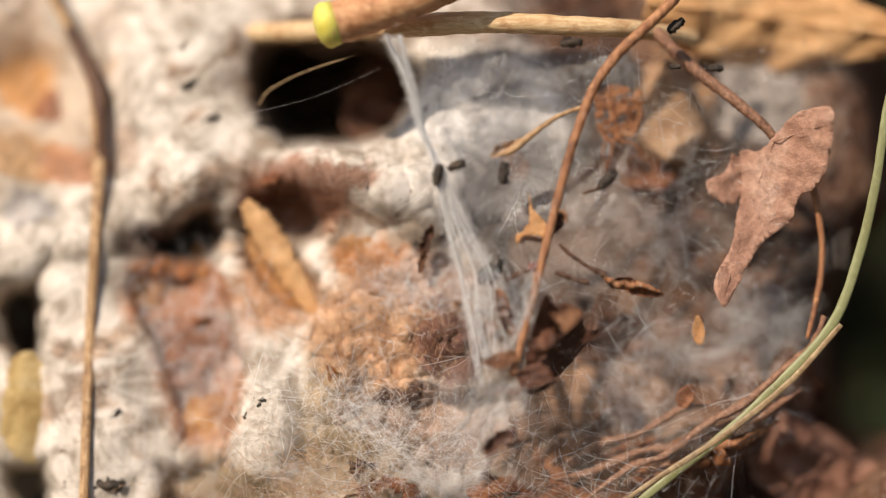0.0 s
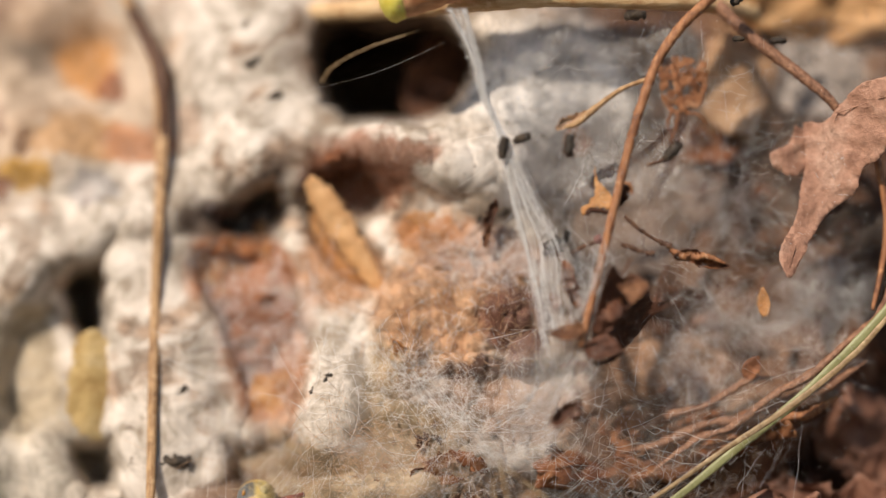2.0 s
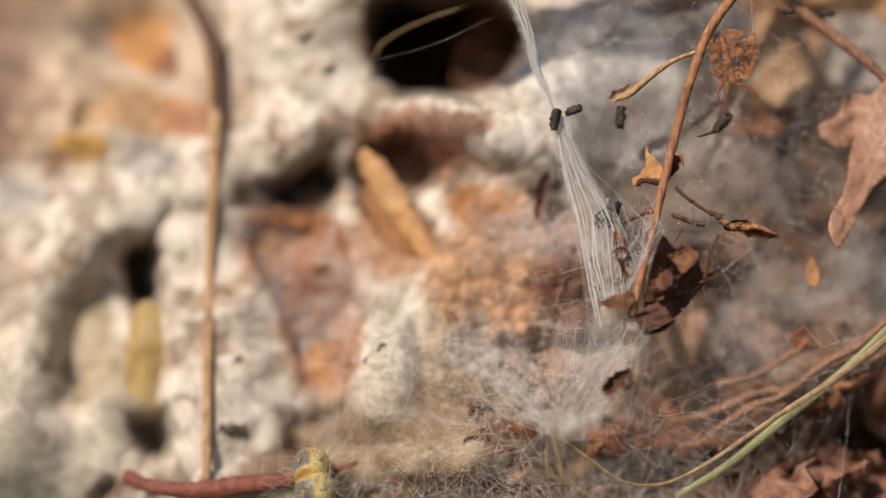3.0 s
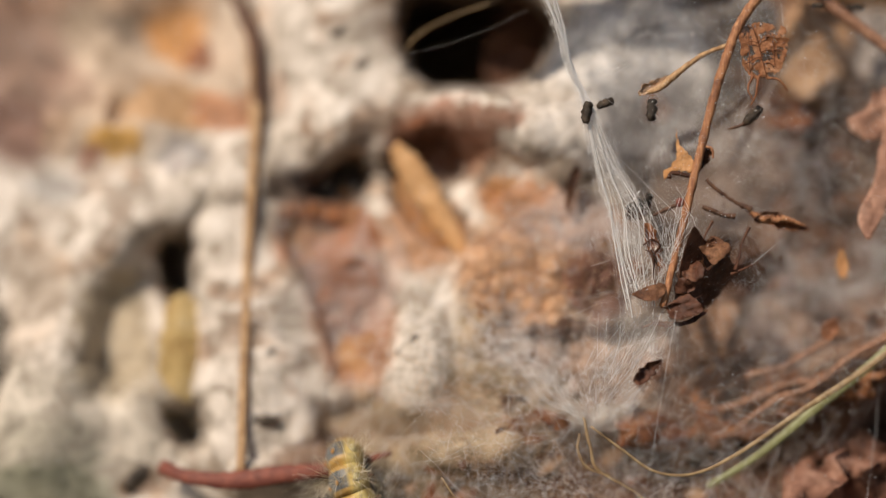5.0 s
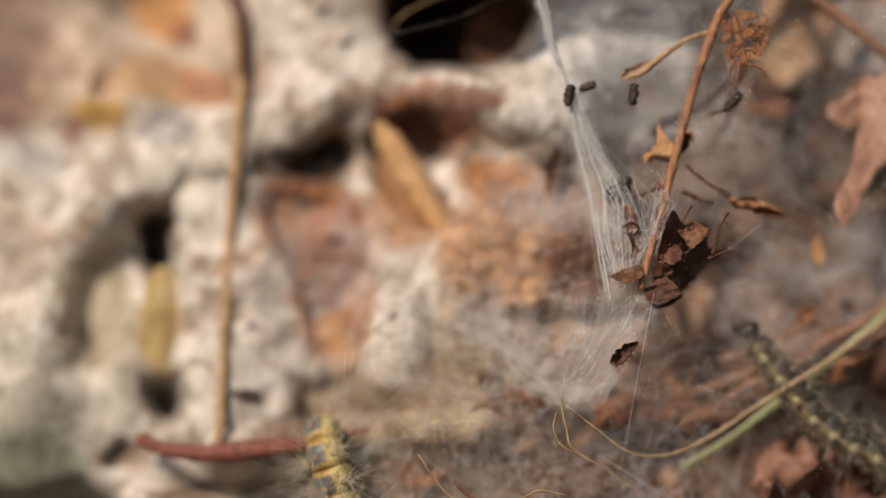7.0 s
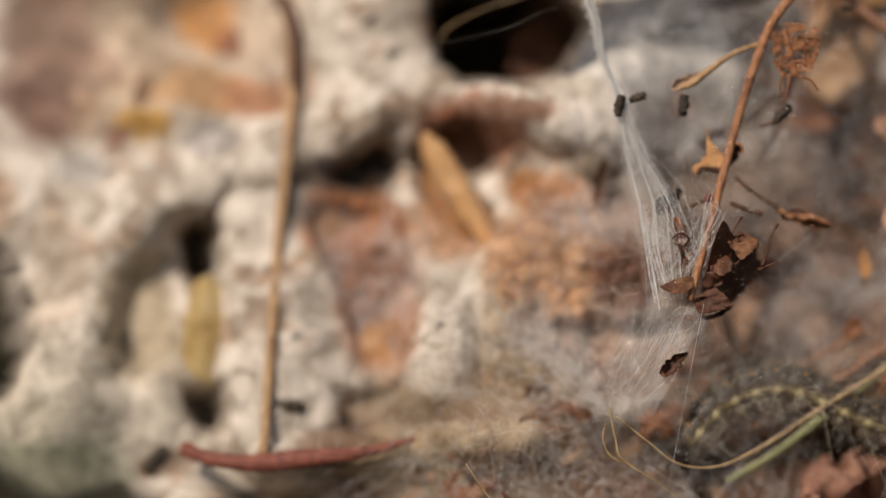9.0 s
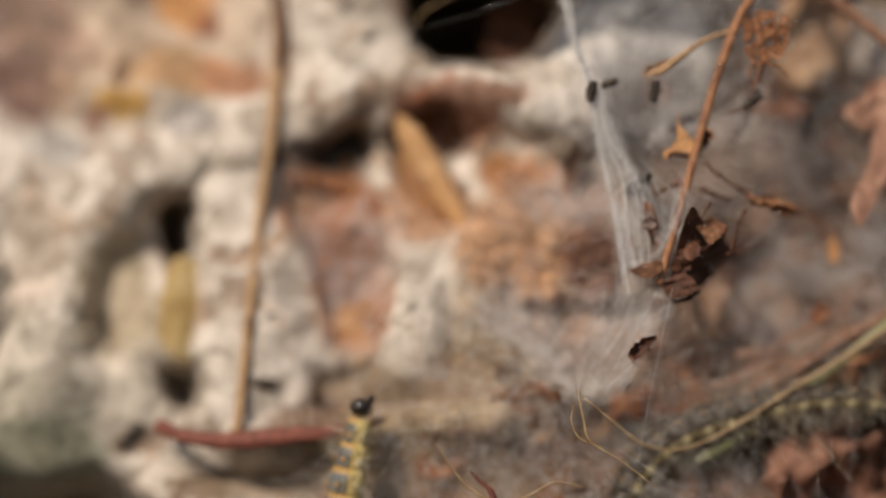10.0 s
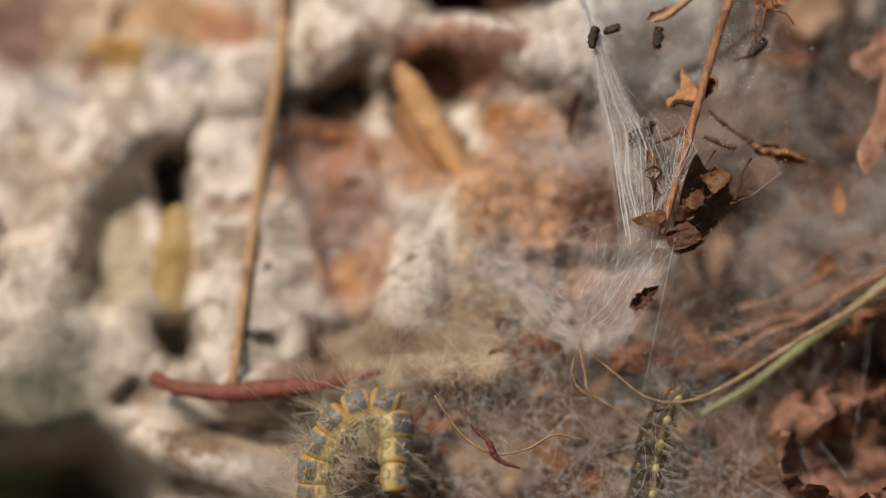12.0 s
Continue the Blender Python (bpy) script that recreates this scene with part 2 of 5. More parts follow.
def tube(line, radius, sides=8, rough=0.0, seed=0, flat=1.0, cap=True):
    """Verts and faces of a round or flattened stalk along the line; radius is one number or one for each point, in metres."""
    rng = np.random.RandomState(seed)
    line = np.asarray(line, float)
    n = len(line)
    r = np.broadcast_to(np.asarray(radius, float), (n,)).copy()
    tan = np.gradient(line, axis=0)
    tan /= np.linalg.norm(tan, axis=1, keepdims=True) + 1e-12
    ref = np.array((0.0, -1.0, 0.0)) if abs(tan[0][1]) < 0.8 else np.array((1.0, 0, 0))
    verts, ang = [], np.linspace(0, 2 * math.pi, sides, endpoint=False)
    for i in range(n):
        side = np.cross(tan[i], ref)
        side /= np.linalg.norm(side) + 1e-12
        ref = np.cross(side, tan[i])
        wob = 1 + rough * rng.uniform(-1, 1, sides)
        for k, g in enumerate(ang):
            verts.append(line[i] + r[i] * wob[k] * (math.cos(g) * side + flat * math.sin(g) * ref))
    faces = [(i * sides + k, i * sides + (k + 1) % sides, (i + 1) * sides + (k + 1) % sides, (i + 1) * sides + k)
             for i in range(n - 1) for k in range(sides)]
    if cap:
        faces += [tuple(range(sides - 1, -1, -1)), tuple(range((n - 1) * sides, n * sides))]
    return verts, faces


def threads(lines, radius):
    """Thin three-sided threads from an array (threads, points, 3). Radius: one number or one for each thread."""
    L = np.asarray(lines, float)
    n, s, _ = L.shape
    r = np.broadcast_to(np.asarray(radius, float), (n,))[:, None, None]
    tan = np.gradient(L, axis=1)
    tan /= np.linalg.norm(tan, axis=2, keepdims=True) + 1e-12
    side = np.cross(tan, np.array((0.13, -0.98, 0.17)))
    side /= np.linalg.norm(side, axis=2, keepdims=True) + 1e-9
    up = np.cross(side, tan)
    ring = [L + r * (math.cos(g) * side + math.sin(g) * up) for g in (0.5, 2.594, 4.689)]
    verts = np.stack(ring, 2).reshape(-1, 3)
    base = (np.arange(n)[:, None] * s + np.arange(s - 1)[None]) * 3
    faces = []
    for k in range(3):
        j = (k + 1) % 3
        faces.append(np.stack([base + k, base + j, base + 3 + j, base + 3 + k], -1).reshape(-1, 4))
    return verts, np.concatenate(faces)


def thread_object(name, lines, radius, mat, parent=None):
    v, f = threads(lines, radius)
    me = bpy.data.meshes.new(name)
    me.vertices.add(len(v))
    me.vertices.foreach_set("co", v.ravel())
    me.loops.add(f.size)
    me.loops.foreach_set("vertex_index", f.ravel())
    me.polygons.add(len(f))
    me.polygons.foreach_set("loop_start", np.arange(len(f)) * 4)
    me.update(calc_edges=True)
    me.materials.append(mat)
    me.polygons.foreach_set("use_smooth", [True] * len(f))
    ob = new(name, me)
    ob.parent = parent
    return ob


def rumple(p, scale, seed):
    v = Vector(p) * scale
    return noise.fractal(v + Vector((seed * 7.3, seed * 3.1, -seed * 1.7)), 0.9, 2.1, 4)


def leaf_sheet(L, W, curl=0.5, bend=0.3, crumple=0.08, lobes=0.0, torn=0.12, seed=1, nu=30, nv=18, thick=0.00018, holes=0.0):
    """Verts and faces of a dead leaf with thickness: stalk end at -L/2 on x, its face to +z."""
    rng = np.random.RandomState(seed)
    top = []
    for i in range(nu + 1):
        s = i / nu
        prof = math.sin(math.pi * min(1, s * 0.93 + 0.035) ** 0.8) ** 0.75
        for j in range(nv + 1):
            w = 2 * j / nv - 1
            edge = 1 + lobes * math.cos(s * 5.2 * math.pi) * (0.6 + 0.4 * (w > 0)) + torn * noise.noise(Vector((s * 9, (w > 0) * 5.0, seed * 2.7)))
            hw = W * 0.5 * prof * max(0.15, edge)
            x, y = (s - 0.5) * L, w * hw
            g = curl * w * 1.2
            yy = hw * (math.sin(g) / (1.2 * curl) if abs(curl) > 1e-3 else w)
            z = hw * (1 - math.cos(g)) / (1.2 * abs(curl) + 1e-6) * (1 if curl > 0 else -1)
            z += bend * L * ((s - 0.5) ** 2 - 0.08)
            z += 0.02 * W * math.exp(-(w * 7) ** 2) - 0.012 * W * abs(math.sin((s * 6 + abs(w) * 1.4) * math.pi)) ** 6
            q = Vector((x, yy, z))
            k = crumple * W
            q += Vector((k * 0.5 * rumple(q, 5 / W, seed), k * 0.5 * rumple(q, 5 / W, seed + 9), k * 1.6 * rumple(q, 3.3 / W, seed + 4) + 0.35 * k * rumple(q, 11 / W, seed + 6)))
            top.append(q)
    n, row = len(top), nv + 1
    quads = [(i * row + j, (i + 1) * row + j, (i + 1) * row + j + 1, i * row + j + 1) for i in range(nu) for j in range(nv)]
    if holes:
        quads = [f for f in quads if rumple(top[f[0]], 6 / W, seed + 20) < 0.45 - holes or rng.rand() < 0.04]
    verts = top + [v - Vector((0, 0, thick)) for v in top]
    faces = list(quads) + [tuple(n + k for k in reversed(f)) for f in quads]
    count = {}
    for f in quads:
        for k in range(4):
            e = (f[k], f[(k + 1) % 4])
            count[e] = count.get(e, 0) + 1
    for (p, q) in count:
        if (q, p) not in count:
            faces.append((q, p, p + n, q + n))
    return verts, faces


def leaf(name, place, L, W, turn, mat, label, tilt=(0, 0), stalk=True, group="", category="leaf", **shape):
    """A dead leaf that faces the camera's side; turn in degrees in the nest's plane, L and W in mm."""
    ob = root(name, place, label, category, group)
    ob.rotation_euler = (Matrix.Rotation(radians(90 + tilt[0]), 3, "X") @ Matrix.Rotation(radians(tilt[1]), 3, "Y") @ Matrix.Rotation(radians(turn), 3, "Z")).to_euler()
    L, W = L / 1000, W / 1000
    data = leaf_sheet(L, W, **shape)
    part("blade", data, mat, ob)
    nu, nv = shape.get("nu", 30), shape.get("nv", 18)
    mid = [data[0][i * (nv + 1) + nv // 2] + Vector((0, 0, 0.00004)) for i in range(0, nu + 1, 2)]
    if stalk:
        part("midrib", tube(mid, np.linspace(0.00022, 0.00006, len(mid)), 6, 0.15), mat, ob)
    return ob


def cut_sheet(outline, y_form, crumple, seed, grid=0.42, thick=0.00016, holes=0.0, rag=0.06):
    """A flat outline (mm, x right, y up) cut from crumpled leaf with thickness; its face to +z. y_form gives the depth in mm at (x, y)."""
    p = np.array(outline, float)
    ring = np.vstack([p, p[:1]])
    edge = smooth_line([(x, y, 0) for x, y in ring], 12 * len(p))[:-1, :2]
    edge += rag * np.array([[noise.noise(Vector((x * 3, y * 3, seed))), noise.noise(Vector((x * 3, y * 3, seed + 5)))] for x, y in edge]) * 4
    lo, hi = edge.min(0), edge.max(0)
    rng = np.random.RandomState(seed)
    inner = [(x, y) for x in np.arange(lo[0], hi[0], grid) for y in np.arange(lo[1], hi[1], grid)]
    inner = [Vector((x + rng.uniform(-0.3, 0.3) * grid, y + rng.uniform(-0.3, 0.3) * grid)) for x, y in inner]
    pts = [Vector(v) for v in edge] + inner
    n = len(edge)
    vs, _, tris, *_ = geometry.delaunay_2d_cdt(pts, [(i, (i + 1) % n) for i in range(n)], [], 1, 1e-4)
    top = []
    for v in vs:
        q = Vector((v[0], v[1], 0))
        z = y_form(v[0], v[1]) + crumple * (2.4 * (0.35 - abs(noise.noise(q * 0.45 + Vector((seed, seed, 0))))) + 1.1 * (0.3 - abs(noise.noise(q * 1.15 + Vector((0, seed, 3))))) + 0.25 * rumple(q, 2.2, seed))
        top.append(Vector((v[0] / 1000, v[1] / 1000, z / 1000)))
    tris = [tuple(t) for t in tris]
    if holes:
        tris = [t for t in tris if rumple(Vector(vs[t[0]]).to_3d(), 1.5, seed + 8) < holes]
    k = len(top)
    back = [v - Vector((0, 0, thick)) for v in top]
    faces = list(tris) + [tuple(k + i for i in reversed(t)) for t in tris]
    seen = {(t[i], t[(i + 1) % 3]) for t in tris for i in range(3)}
    faces += [(q, p, p + k, q + k) for p, q in seen if (q, p) not in seen]
    return top + back, faces


def shift(outline, a0, b0):
    """Plan steps to mm about a place."""
    return [((a - a0) * 0.0530, (b0 - b) * 0.0530) for a, b in outline]


def blob_data(radius, rings=8, sides=12):
    v = []
    for i in range(rings + 1):
        t = math.pi * i / rings
        for k in range(sides):
            g = 2 * math.pi * k / sides
            q = Vector((math.sin(t) * math.cos(g), math.sin(t) * math.sin(g), math.cos(t)))
            v.append(q * radius * (1 + 0.25 * noise.noise(q * 2.3)))
    return v, [(i * sides + k, (i + 1) * sides + k, (i + 1) * sides + (k + 1) % sides, i * sides + (k + 1) % sides) for i in range(rings) for k in range(sides)]


# ---- the nest's wall ----
FORMS, PITS, RIDGES = [], [], []


def swell(a, b, ra, rb, mm, turn=0.0, steep=1.2):
    """A swelling towards the eye, or a hollow where mm is below nought."""
    FORMS.append((a, b, ra, rb, turn, -mm, steep))


def pit(mm, soft, *outline):
    """A hollow of that depth with a clear edge along the outline; soft: the width of its slope in steps."""
    PITS.append((mm, soft, np.array(outline, float)))


def ridge(p, q, wide, mm):
    RIDGES.append((p, q, wide, mm))


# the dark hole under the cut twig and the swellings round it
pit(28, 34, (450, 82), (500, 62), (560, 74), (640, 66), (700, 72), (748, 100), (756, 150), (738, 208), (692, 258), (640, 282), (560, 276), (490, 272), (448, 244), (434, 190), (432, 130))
swell(330, 150, 120, 240, 5.0, 0.0, 1.0)
swell(315, 330, 60, 50, 2.5)
swell(600, 300, 170, 60, 2.5, 0.2, 1.0)
swell(900, 150, 230, 190, 5.0)
swell(1190, 190, 60, 85, 3.0)
swell(-40, 300, 150, 60, 1.8, 0.2)
swell(-180, 200, 120, 120, -3.0)
swell(50, 130, 80, 70, -2.5)
# the arched hollow, its deep corner and the pit at its foot
pit(2.6, 60, (107, 424), (50, 467), (-21, 513), (-80, 580), (-127, 672), (-149, 754), (-118, 806), (-51, 837), (5, 909), (67, 930), (104, 910), (104, 817), (94, 714), (82, 611), (89, 529), (114, 468))
pit(20, 26, (98, 450), (19, 503), (-25, 549), (-8, 611), (28, 665), (88, 650))
pit(11, 28, (1, 817), (104, 807), (109, 920), (36, 935), (-10, 878))
ridge((190, 385), (-75, 520), 46, 1.6)
ridge((-75, 520), (-190, 740), 56, 1.3)
ridge((-190, 740), (-220, 920), 75, 2.0)
ridge((150, 450), (150, 880), 80, 1.9)
ridge((205, 640), (225, 880), 60, 0.8)
# torn edge where the nest ends, and the sunken leaves
pit(45, 12, (-600, 400), (-379, 464), (-305, 555), (-246, 677), (-240, 780), (-288, 842), (-368, 905), (-600, 1000))
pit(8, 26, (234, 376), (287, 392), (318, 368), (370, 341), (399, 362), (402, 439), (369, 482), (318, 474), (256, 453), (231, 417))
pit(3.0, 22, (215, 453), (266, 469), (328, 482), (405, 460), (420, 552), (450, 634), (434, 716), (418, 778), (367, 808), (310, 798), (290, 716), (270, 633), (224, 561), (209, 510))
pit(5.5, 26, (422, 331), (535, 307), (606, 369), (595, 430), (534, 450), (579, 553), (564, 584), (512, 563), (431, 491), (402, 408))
pit(3.0, 30, (270, 815), (420, 800), (430, 905), (330, 935), (262, 910))
swell(473, 760, 48, 100, 3.0)
swell(725, 600, 165, 150, 1.2)
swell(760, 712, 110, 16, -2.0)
# low on the nest and towards the grass
swell(150, 1025, 160, 24, -2.6, -0.03, 1.5)
swell(430, 900, 60, 45, -4.0)
swell(610, 1060, 200, 90, -2.0)
swell(60, 1085, 190, 40, 4.0, 0.25)
swell(870, 930, 120, 60, -5.0, 0.1, 1.4)
swell(1090, 760, 200, 40, -3.0, -0.25)
swell(1250, 640, 120, 50, -3.0, -0.3)
swell(970, 380, 120, 130, -4.0)
swell(1180, 520, 150, 110, -3.0, 0.0, 1.0)
swell(1250, 960, 330, 130, -6.0, 0.1)
swell(1590, 560, 140, 190, -60, 0.3, 2.5)
swell(1500, 770, 260, 95, -22, -0.62, 2.0)
swell(1640, 60, 90, 400, -40, 0.0, 2.0)
ridge((580, 300), (760, 350), 55, 2.0)
ridge((620, 920), (160, 960), 22, 3.0)


def capsule(a, b, p, q, wide):
    """How near (a, b) lies to the line from p to q, as a bump of that half width."""
    d = np.subtract(q, p).astype(float)
    s = np.clip(((a - p[0]) * d[0] + (b - p[1]) * d[1]) / (d @ d), 0, 1)
    return np.exp(-((a - p[0] - s * d[0]) ** 2 + (b - p[1] - s * d[1]) ** 2) / wide**2)


def inset(a, b, outline):
    """How far (a, b) lies inside the outline, in steps; below nought outside."""
    far, odd = np.full(np.shape(a), 1e9), np.zeros(np.shape(a), bool)
    for p, q in zip(outline, np.roll(outline, -1, 0)):
        d = q - p
        s = np.clip(((a - p[0]) * d[0] + (b - p[1]) * d[1]) / (d @ d), 0, 1)
        far = np.minimum(far, np.hypot(a - p[0] - s * d[0], b - p[1] - s * d[1]))
        if p[1] != q[1]:
            odd ^= ((p[1] > b) != (q[1] > b)) & (a < d[0] * (b - p[1]) / d[1] + p[0])
    return np.where(odd, far, -far)


LATTICE = np.random.RandomState(3).uniform(-1, 1, (128, 128))


def soft_noise(a, b, cell, seed=0):
    """Smooth noise from -1 to 1 over the plan, with lumps about that many steps wide."""
    u, v = np.asarray(a, float) / cell + 41.3 * (seed + 1), np.asarray(b, float) / cell + 17.7 * (seed + 1)
    i, j = np.floor(u).astype(int), np.floor(v).astype(int)
    p, q = u - i, v - j
    p, q = p * p * (3 - 2 * p), q * q * (3 - 2 * q)
    g = lambda k, n: LATTICE[(i + k) % 128, (j + n) % 128]
    return (g(0, 0) * (1 - p) + g(1, 0) * p) * (1 - q) + (g(0, 1) * (1 - p) + g(1, 1) * p) * q


def wall_depth(a, b):
    """mm behind the plan's sheet, for arrays a and b."""
    a, b = np.asarray(a, float), np.asarray(b, float)
    y = 4.5 - 0.012 * (np.clip(b, -200, 860) - 450)
    for ca, cb, ra, rb, turn, mm, steep in FORMS:
        u, v = a - ca, b - cb
        c, s = math.cos(turn), math.sin(turn)
        y = y + mm * np.exp(-((((u * c + v * s) / ra) ** 2 + ((v * c - u * s) / rb) ** 2) ** steep))
    a2 = a + 14 * soft_noise(a, b, 75, 1) + 6 * soft_noise(a, b, 30, 2)
    b2 = b + 14 * soft_noise(a, b, 75, 3) + 6 * soft_noise(a, b, 30, 4)
    left = 1 / (1 + np.exp((a - 560) / 50))
    y = y - left * (0.6 * soft_noise(a, b, 110, 5) + 0.08 * soft_noise(a, b, 45, 6))
    fluffy = np.exp(-(((a - 715) / 165) ** 2 + ((b - 650) / 180) ** 2) ** 2)
    y = y - fluffy * (1.3 * soft_noise(a, b, 44, 7) + 0.8 * soft_noise(a, b, 20, 8) + 0.4 * soft_noise(a, b, 10, 9))
    for mm, soft, outline in PITS:
        d = np.clip(inset(a2, b2, outline) / soft + 0.3, 0, 1)
        y = y + mm * d * d * (3 - 2 * d)
    for p, q, wide, mm in RIDGES:
        y = y - mm * capsule(a2, b2, p, q, wide)
    y = y + 4.0 / (1 + np.exp((a - 430) / 60))
    y = y + 3.5 / (1 + np.exp((870 - a) / 35)) / (1 + np.exp((b - 780) / 30))
    low = 1075 + 24 * np.sin(a / 47) + 0.22 * np.clip(a, -300, 300)
    return y + 40 / (1 + np.exp((low - b) / 10)) / (1 + np.exp((a - 20) / 30))


STAINS_AND_SHADE = []


def stain_or_shade(a, b, ra, rb, colour, plain):
    """A patch of colour on the wall, dead leaf under thin silk or painted shade: its place and half sizes on the plan,
    colour, and how plainly it shows.
    """
    STAINS_AND_SHADE.append((at(a, b, float(wall_depth(a, b))), ra, rb, colour, plain))


# upper part of the nest, over the hollow
stain_or_shade(-60, 190, 270, 180, (0.58, 0.45, 0.33), 0.75)
stain_or_shade(-150, 860, 210, 110, (0.64, 0.58, 0.48), 0.6)
stain_or_shade(-238, 225, 95, 175, (0.33, 0.22, 0.17), 0.85)
stain_or_shade(-258, 310, 60, 62, (0.25, 0.145, 0.11), 0.7)
stain_or_shade(-150, 250, 60, 45, (0.38, 0.26, 0.20), 0.6)
stain_or_shade(-32, 130, 58, 55, (0.34, 0.27, 0.21), 0.75)
stain_or_shade(58, 148, 58, 82, (0.52, 0.28, 0.10), 0.9)
stain_or_shade(94, 192, 32, 24, (0.34, 0.15, 0.08), 0.85)
stain_or_shade(20, 282, 90, 38, (0.54, 0.34, 0.17), 0.8)
stain_or_shade(134, 286, 70, 34, (0.60, 0.32, 0.18), 0.85)
stain_or_shade(-70, 287, 17, 26, (0.20, 0.12, 0.07), 0.85)
stain_or_shade(-66, 348, 58, 36, (0.58, 0.36, 0.10), 0.9)
stain_or_shade(-122, 372, 26, 17, (0.34, 0.16, 0.10), 0.8)
stain_or_shade(-180, 330, 36, 40, (0.47, 0.33, 0.22), 0.6)
stain_or_shade(58, 372, 44, 28, (0.47, 0.45, 0.44), 0.7)
stain_or_shade(-30, 430, 60, 30, (0.50, 0.44, 0.37), 0.6)
stain_or_shade(-175, 430, 60, 40, (0.60, 0.58, 0.55), 0.6)
stain_or_shade(-10, 60, 110, 60, (0.48, 0.34, 0.23), 0.6)
stain_or_shade(-240, 40, 160, 70, (0.36, 0.22, 0.15), 0.75)
stain_or_shade(205, 40, 60, 40, (0.52, 0.42, 0.34), 0.5)
stain_or_shade(230, 260, 26, 40, (0.56, 0.40, 0.30), 0.6)
# the open hollow and the silk round it
# beige of the hollow's inside: warm bounced light put into the colour
stain_or_shade(-60, 690, 66, 120, (0.56, 0.47, 0.34), 0.9)
stain_or_shade(-215, 620, 60, 120, (0.58, 0.47, 0.36), 0.5)
stain_or_shade(-235, 905, 110, 75, (0.50, 0.46, 0.37), 0.7)
stain_or_shade(-230, 985, 150, 70, (0.34, 0.34, 0.25), 0.85)
stain_or_shade(-30, 955, 44, 34, (0.24, 0.15, 0.09), 0.8)
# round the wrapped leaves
# the pocket: dark crumbs, with its shade put into the colour too
stain_or_shade(318, 430, 95, 50, (0.13, 0.085, 0.06), 0.9)
stain_or_shade(320, 520, 100, 62, (0.50, 0.23, 0.10), 0.95)
stain_or_shade(365, 680, 78, 115, (0.48, 0.26, 0.15), 0.9)
stain_or_shade(520, 365, 100, 55, (0.27, 0.125, 0.07), 0.95)
stain_or_shade(560, 308, 110, 34, (0.38, 0.20, 0.13), 0.85)
stain_or_shade(490, 520, 75, 70, (0.50, 0.27, 0.13), 0.85)
stain_or_shade(660, 450, 66, 36, (0.50, 0.24, 0.09), 0.9)
stain_or_shade(745, 420, 46, 30, (0.40, 0.33, 0.26), 0.8)
stain_or_shade(420, 600, 40, 60, (0.62, 0.46, 0.38), 0.6)
# the fuzzy bundle and what lies below it
stain_or_shade(665, 590, 115, 110, (0.66, 0.43, 0.27), 0.95)
stain_or_shade(745, 500, 110, 40, (0.52, 0.36, 0.28), 0.85)
stain_or_shade(800, 610, 62, 80, (0.22, 0.105, 0.075), 0.92)
# dark line of shade under the bundle, painted into the wall's colour
stain_or_shade(760, 700, 95, 18, (0.14, 0.07, 0.05), 0.85)
stain_or_shade(600, 690, 60, 60, (0.52, 0.36, 0.24), 0.7)
stain_or_shade(560, 740, 40, 100, (0.46, 0.36, 0.23), 0.75)
stain_or_shade(830, 775, 130, 60, (0.42, 0.28, 0.20), 0.85)
stain_or_shade(720, 760, 90, 40, (0.40, 0.27, 0.19), 0.8)
stain_or_shade(640, 800, 90, 45, (0.38, 0.29, 0.17), 0.75)
stain_or_shade(395, 865, 105, 52, (0.42, 0.32, 0.20), 0.85)
stain_or_shade(300, 915, 90, 30, (0.22, 0.13, 0.075), 0.8)
stain_or_shade(560, 890, 160, 50, (0.52, 0.42, 0.29), 0.85)
stain_or_shade(540, 1030, 170, 70, (0.48, 0.37, 0.26), 0.8)
stain_or_shade(420, 960, 130, 44, (0.47, 0.38, 0.25), 0.8)
# brown band below the red stalk, darkened in colour for its shade
stain_or_shade(190, 1035, 130, 30, (0.42, 0.31, 0.20), 0.75)
stain_or_shade(100, 1045, 50, 24, (0.24, 0.17, 0.11), 0.75)
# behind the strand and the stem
# the hole's inside, painted dark brown to deepen the shade there
stain_or_shade(590, 165, 155, 120, (0.15, 0.09, 0.05), 0.95)
stain_or_shade(870, 210, 140, 130, (0.82, 0.79, 0.75), 0.92)
stain_or_shade(800, 345, 120, 60, (0.76, 0.71, 0.65), 0.85)
stain_or_shade(1190, 190, 66, 95, (0.64, 0.41, 0.24), 0.95)
stain_or_shade(1000, 420, 140, 110, (0.40, 0.33, 0.28), 0.7)
stain_or_shade(1330, 180, 90, 80, (0.50, 0.46, 0.42), 0.75)
stain_or_shade(1060, 690, 120, 60, (0.50, 0.33, 0.22), 0.8)
m = Mat("nest_silk", 0.8, spec=0.2)
pos = m.geo.outputs["Position"]
warp = m.node("ShaderNodeTexNoise", Scale=170, Detail=5, Roughness=0.68)
m.put(warp.inputs["Vector"], pos)
bent = m.vec("ADD", pos, m.vec("MULTIPLY", m.vec("SUBTRACT", warp.outputs["Color"], (0.5, 0.5, 0.5)), (0.0075, 0.0, 0.0075)))
mott = m.noise(300, 6, 0.68, 0.6)
c = m.ramp(mott, (0.28, (0.48, 0.35, 0.24)), (0.40, (0.58, 0.49, 0.385)), (0.50, (0.64, 0.565, 0.475)), (0.68, (0.68, 0.62, 0.545)))
tea = m.noise(95, 5, 0.62, 0.8)
c = m.mix(m.grey(tea, 0.51, 0.63, 0, 0.75), c, m.mix(m.grey(mott, 0.3, 0.7), (0.18, 0.09, 0.045), (0.46, 0.29, 0.17)))
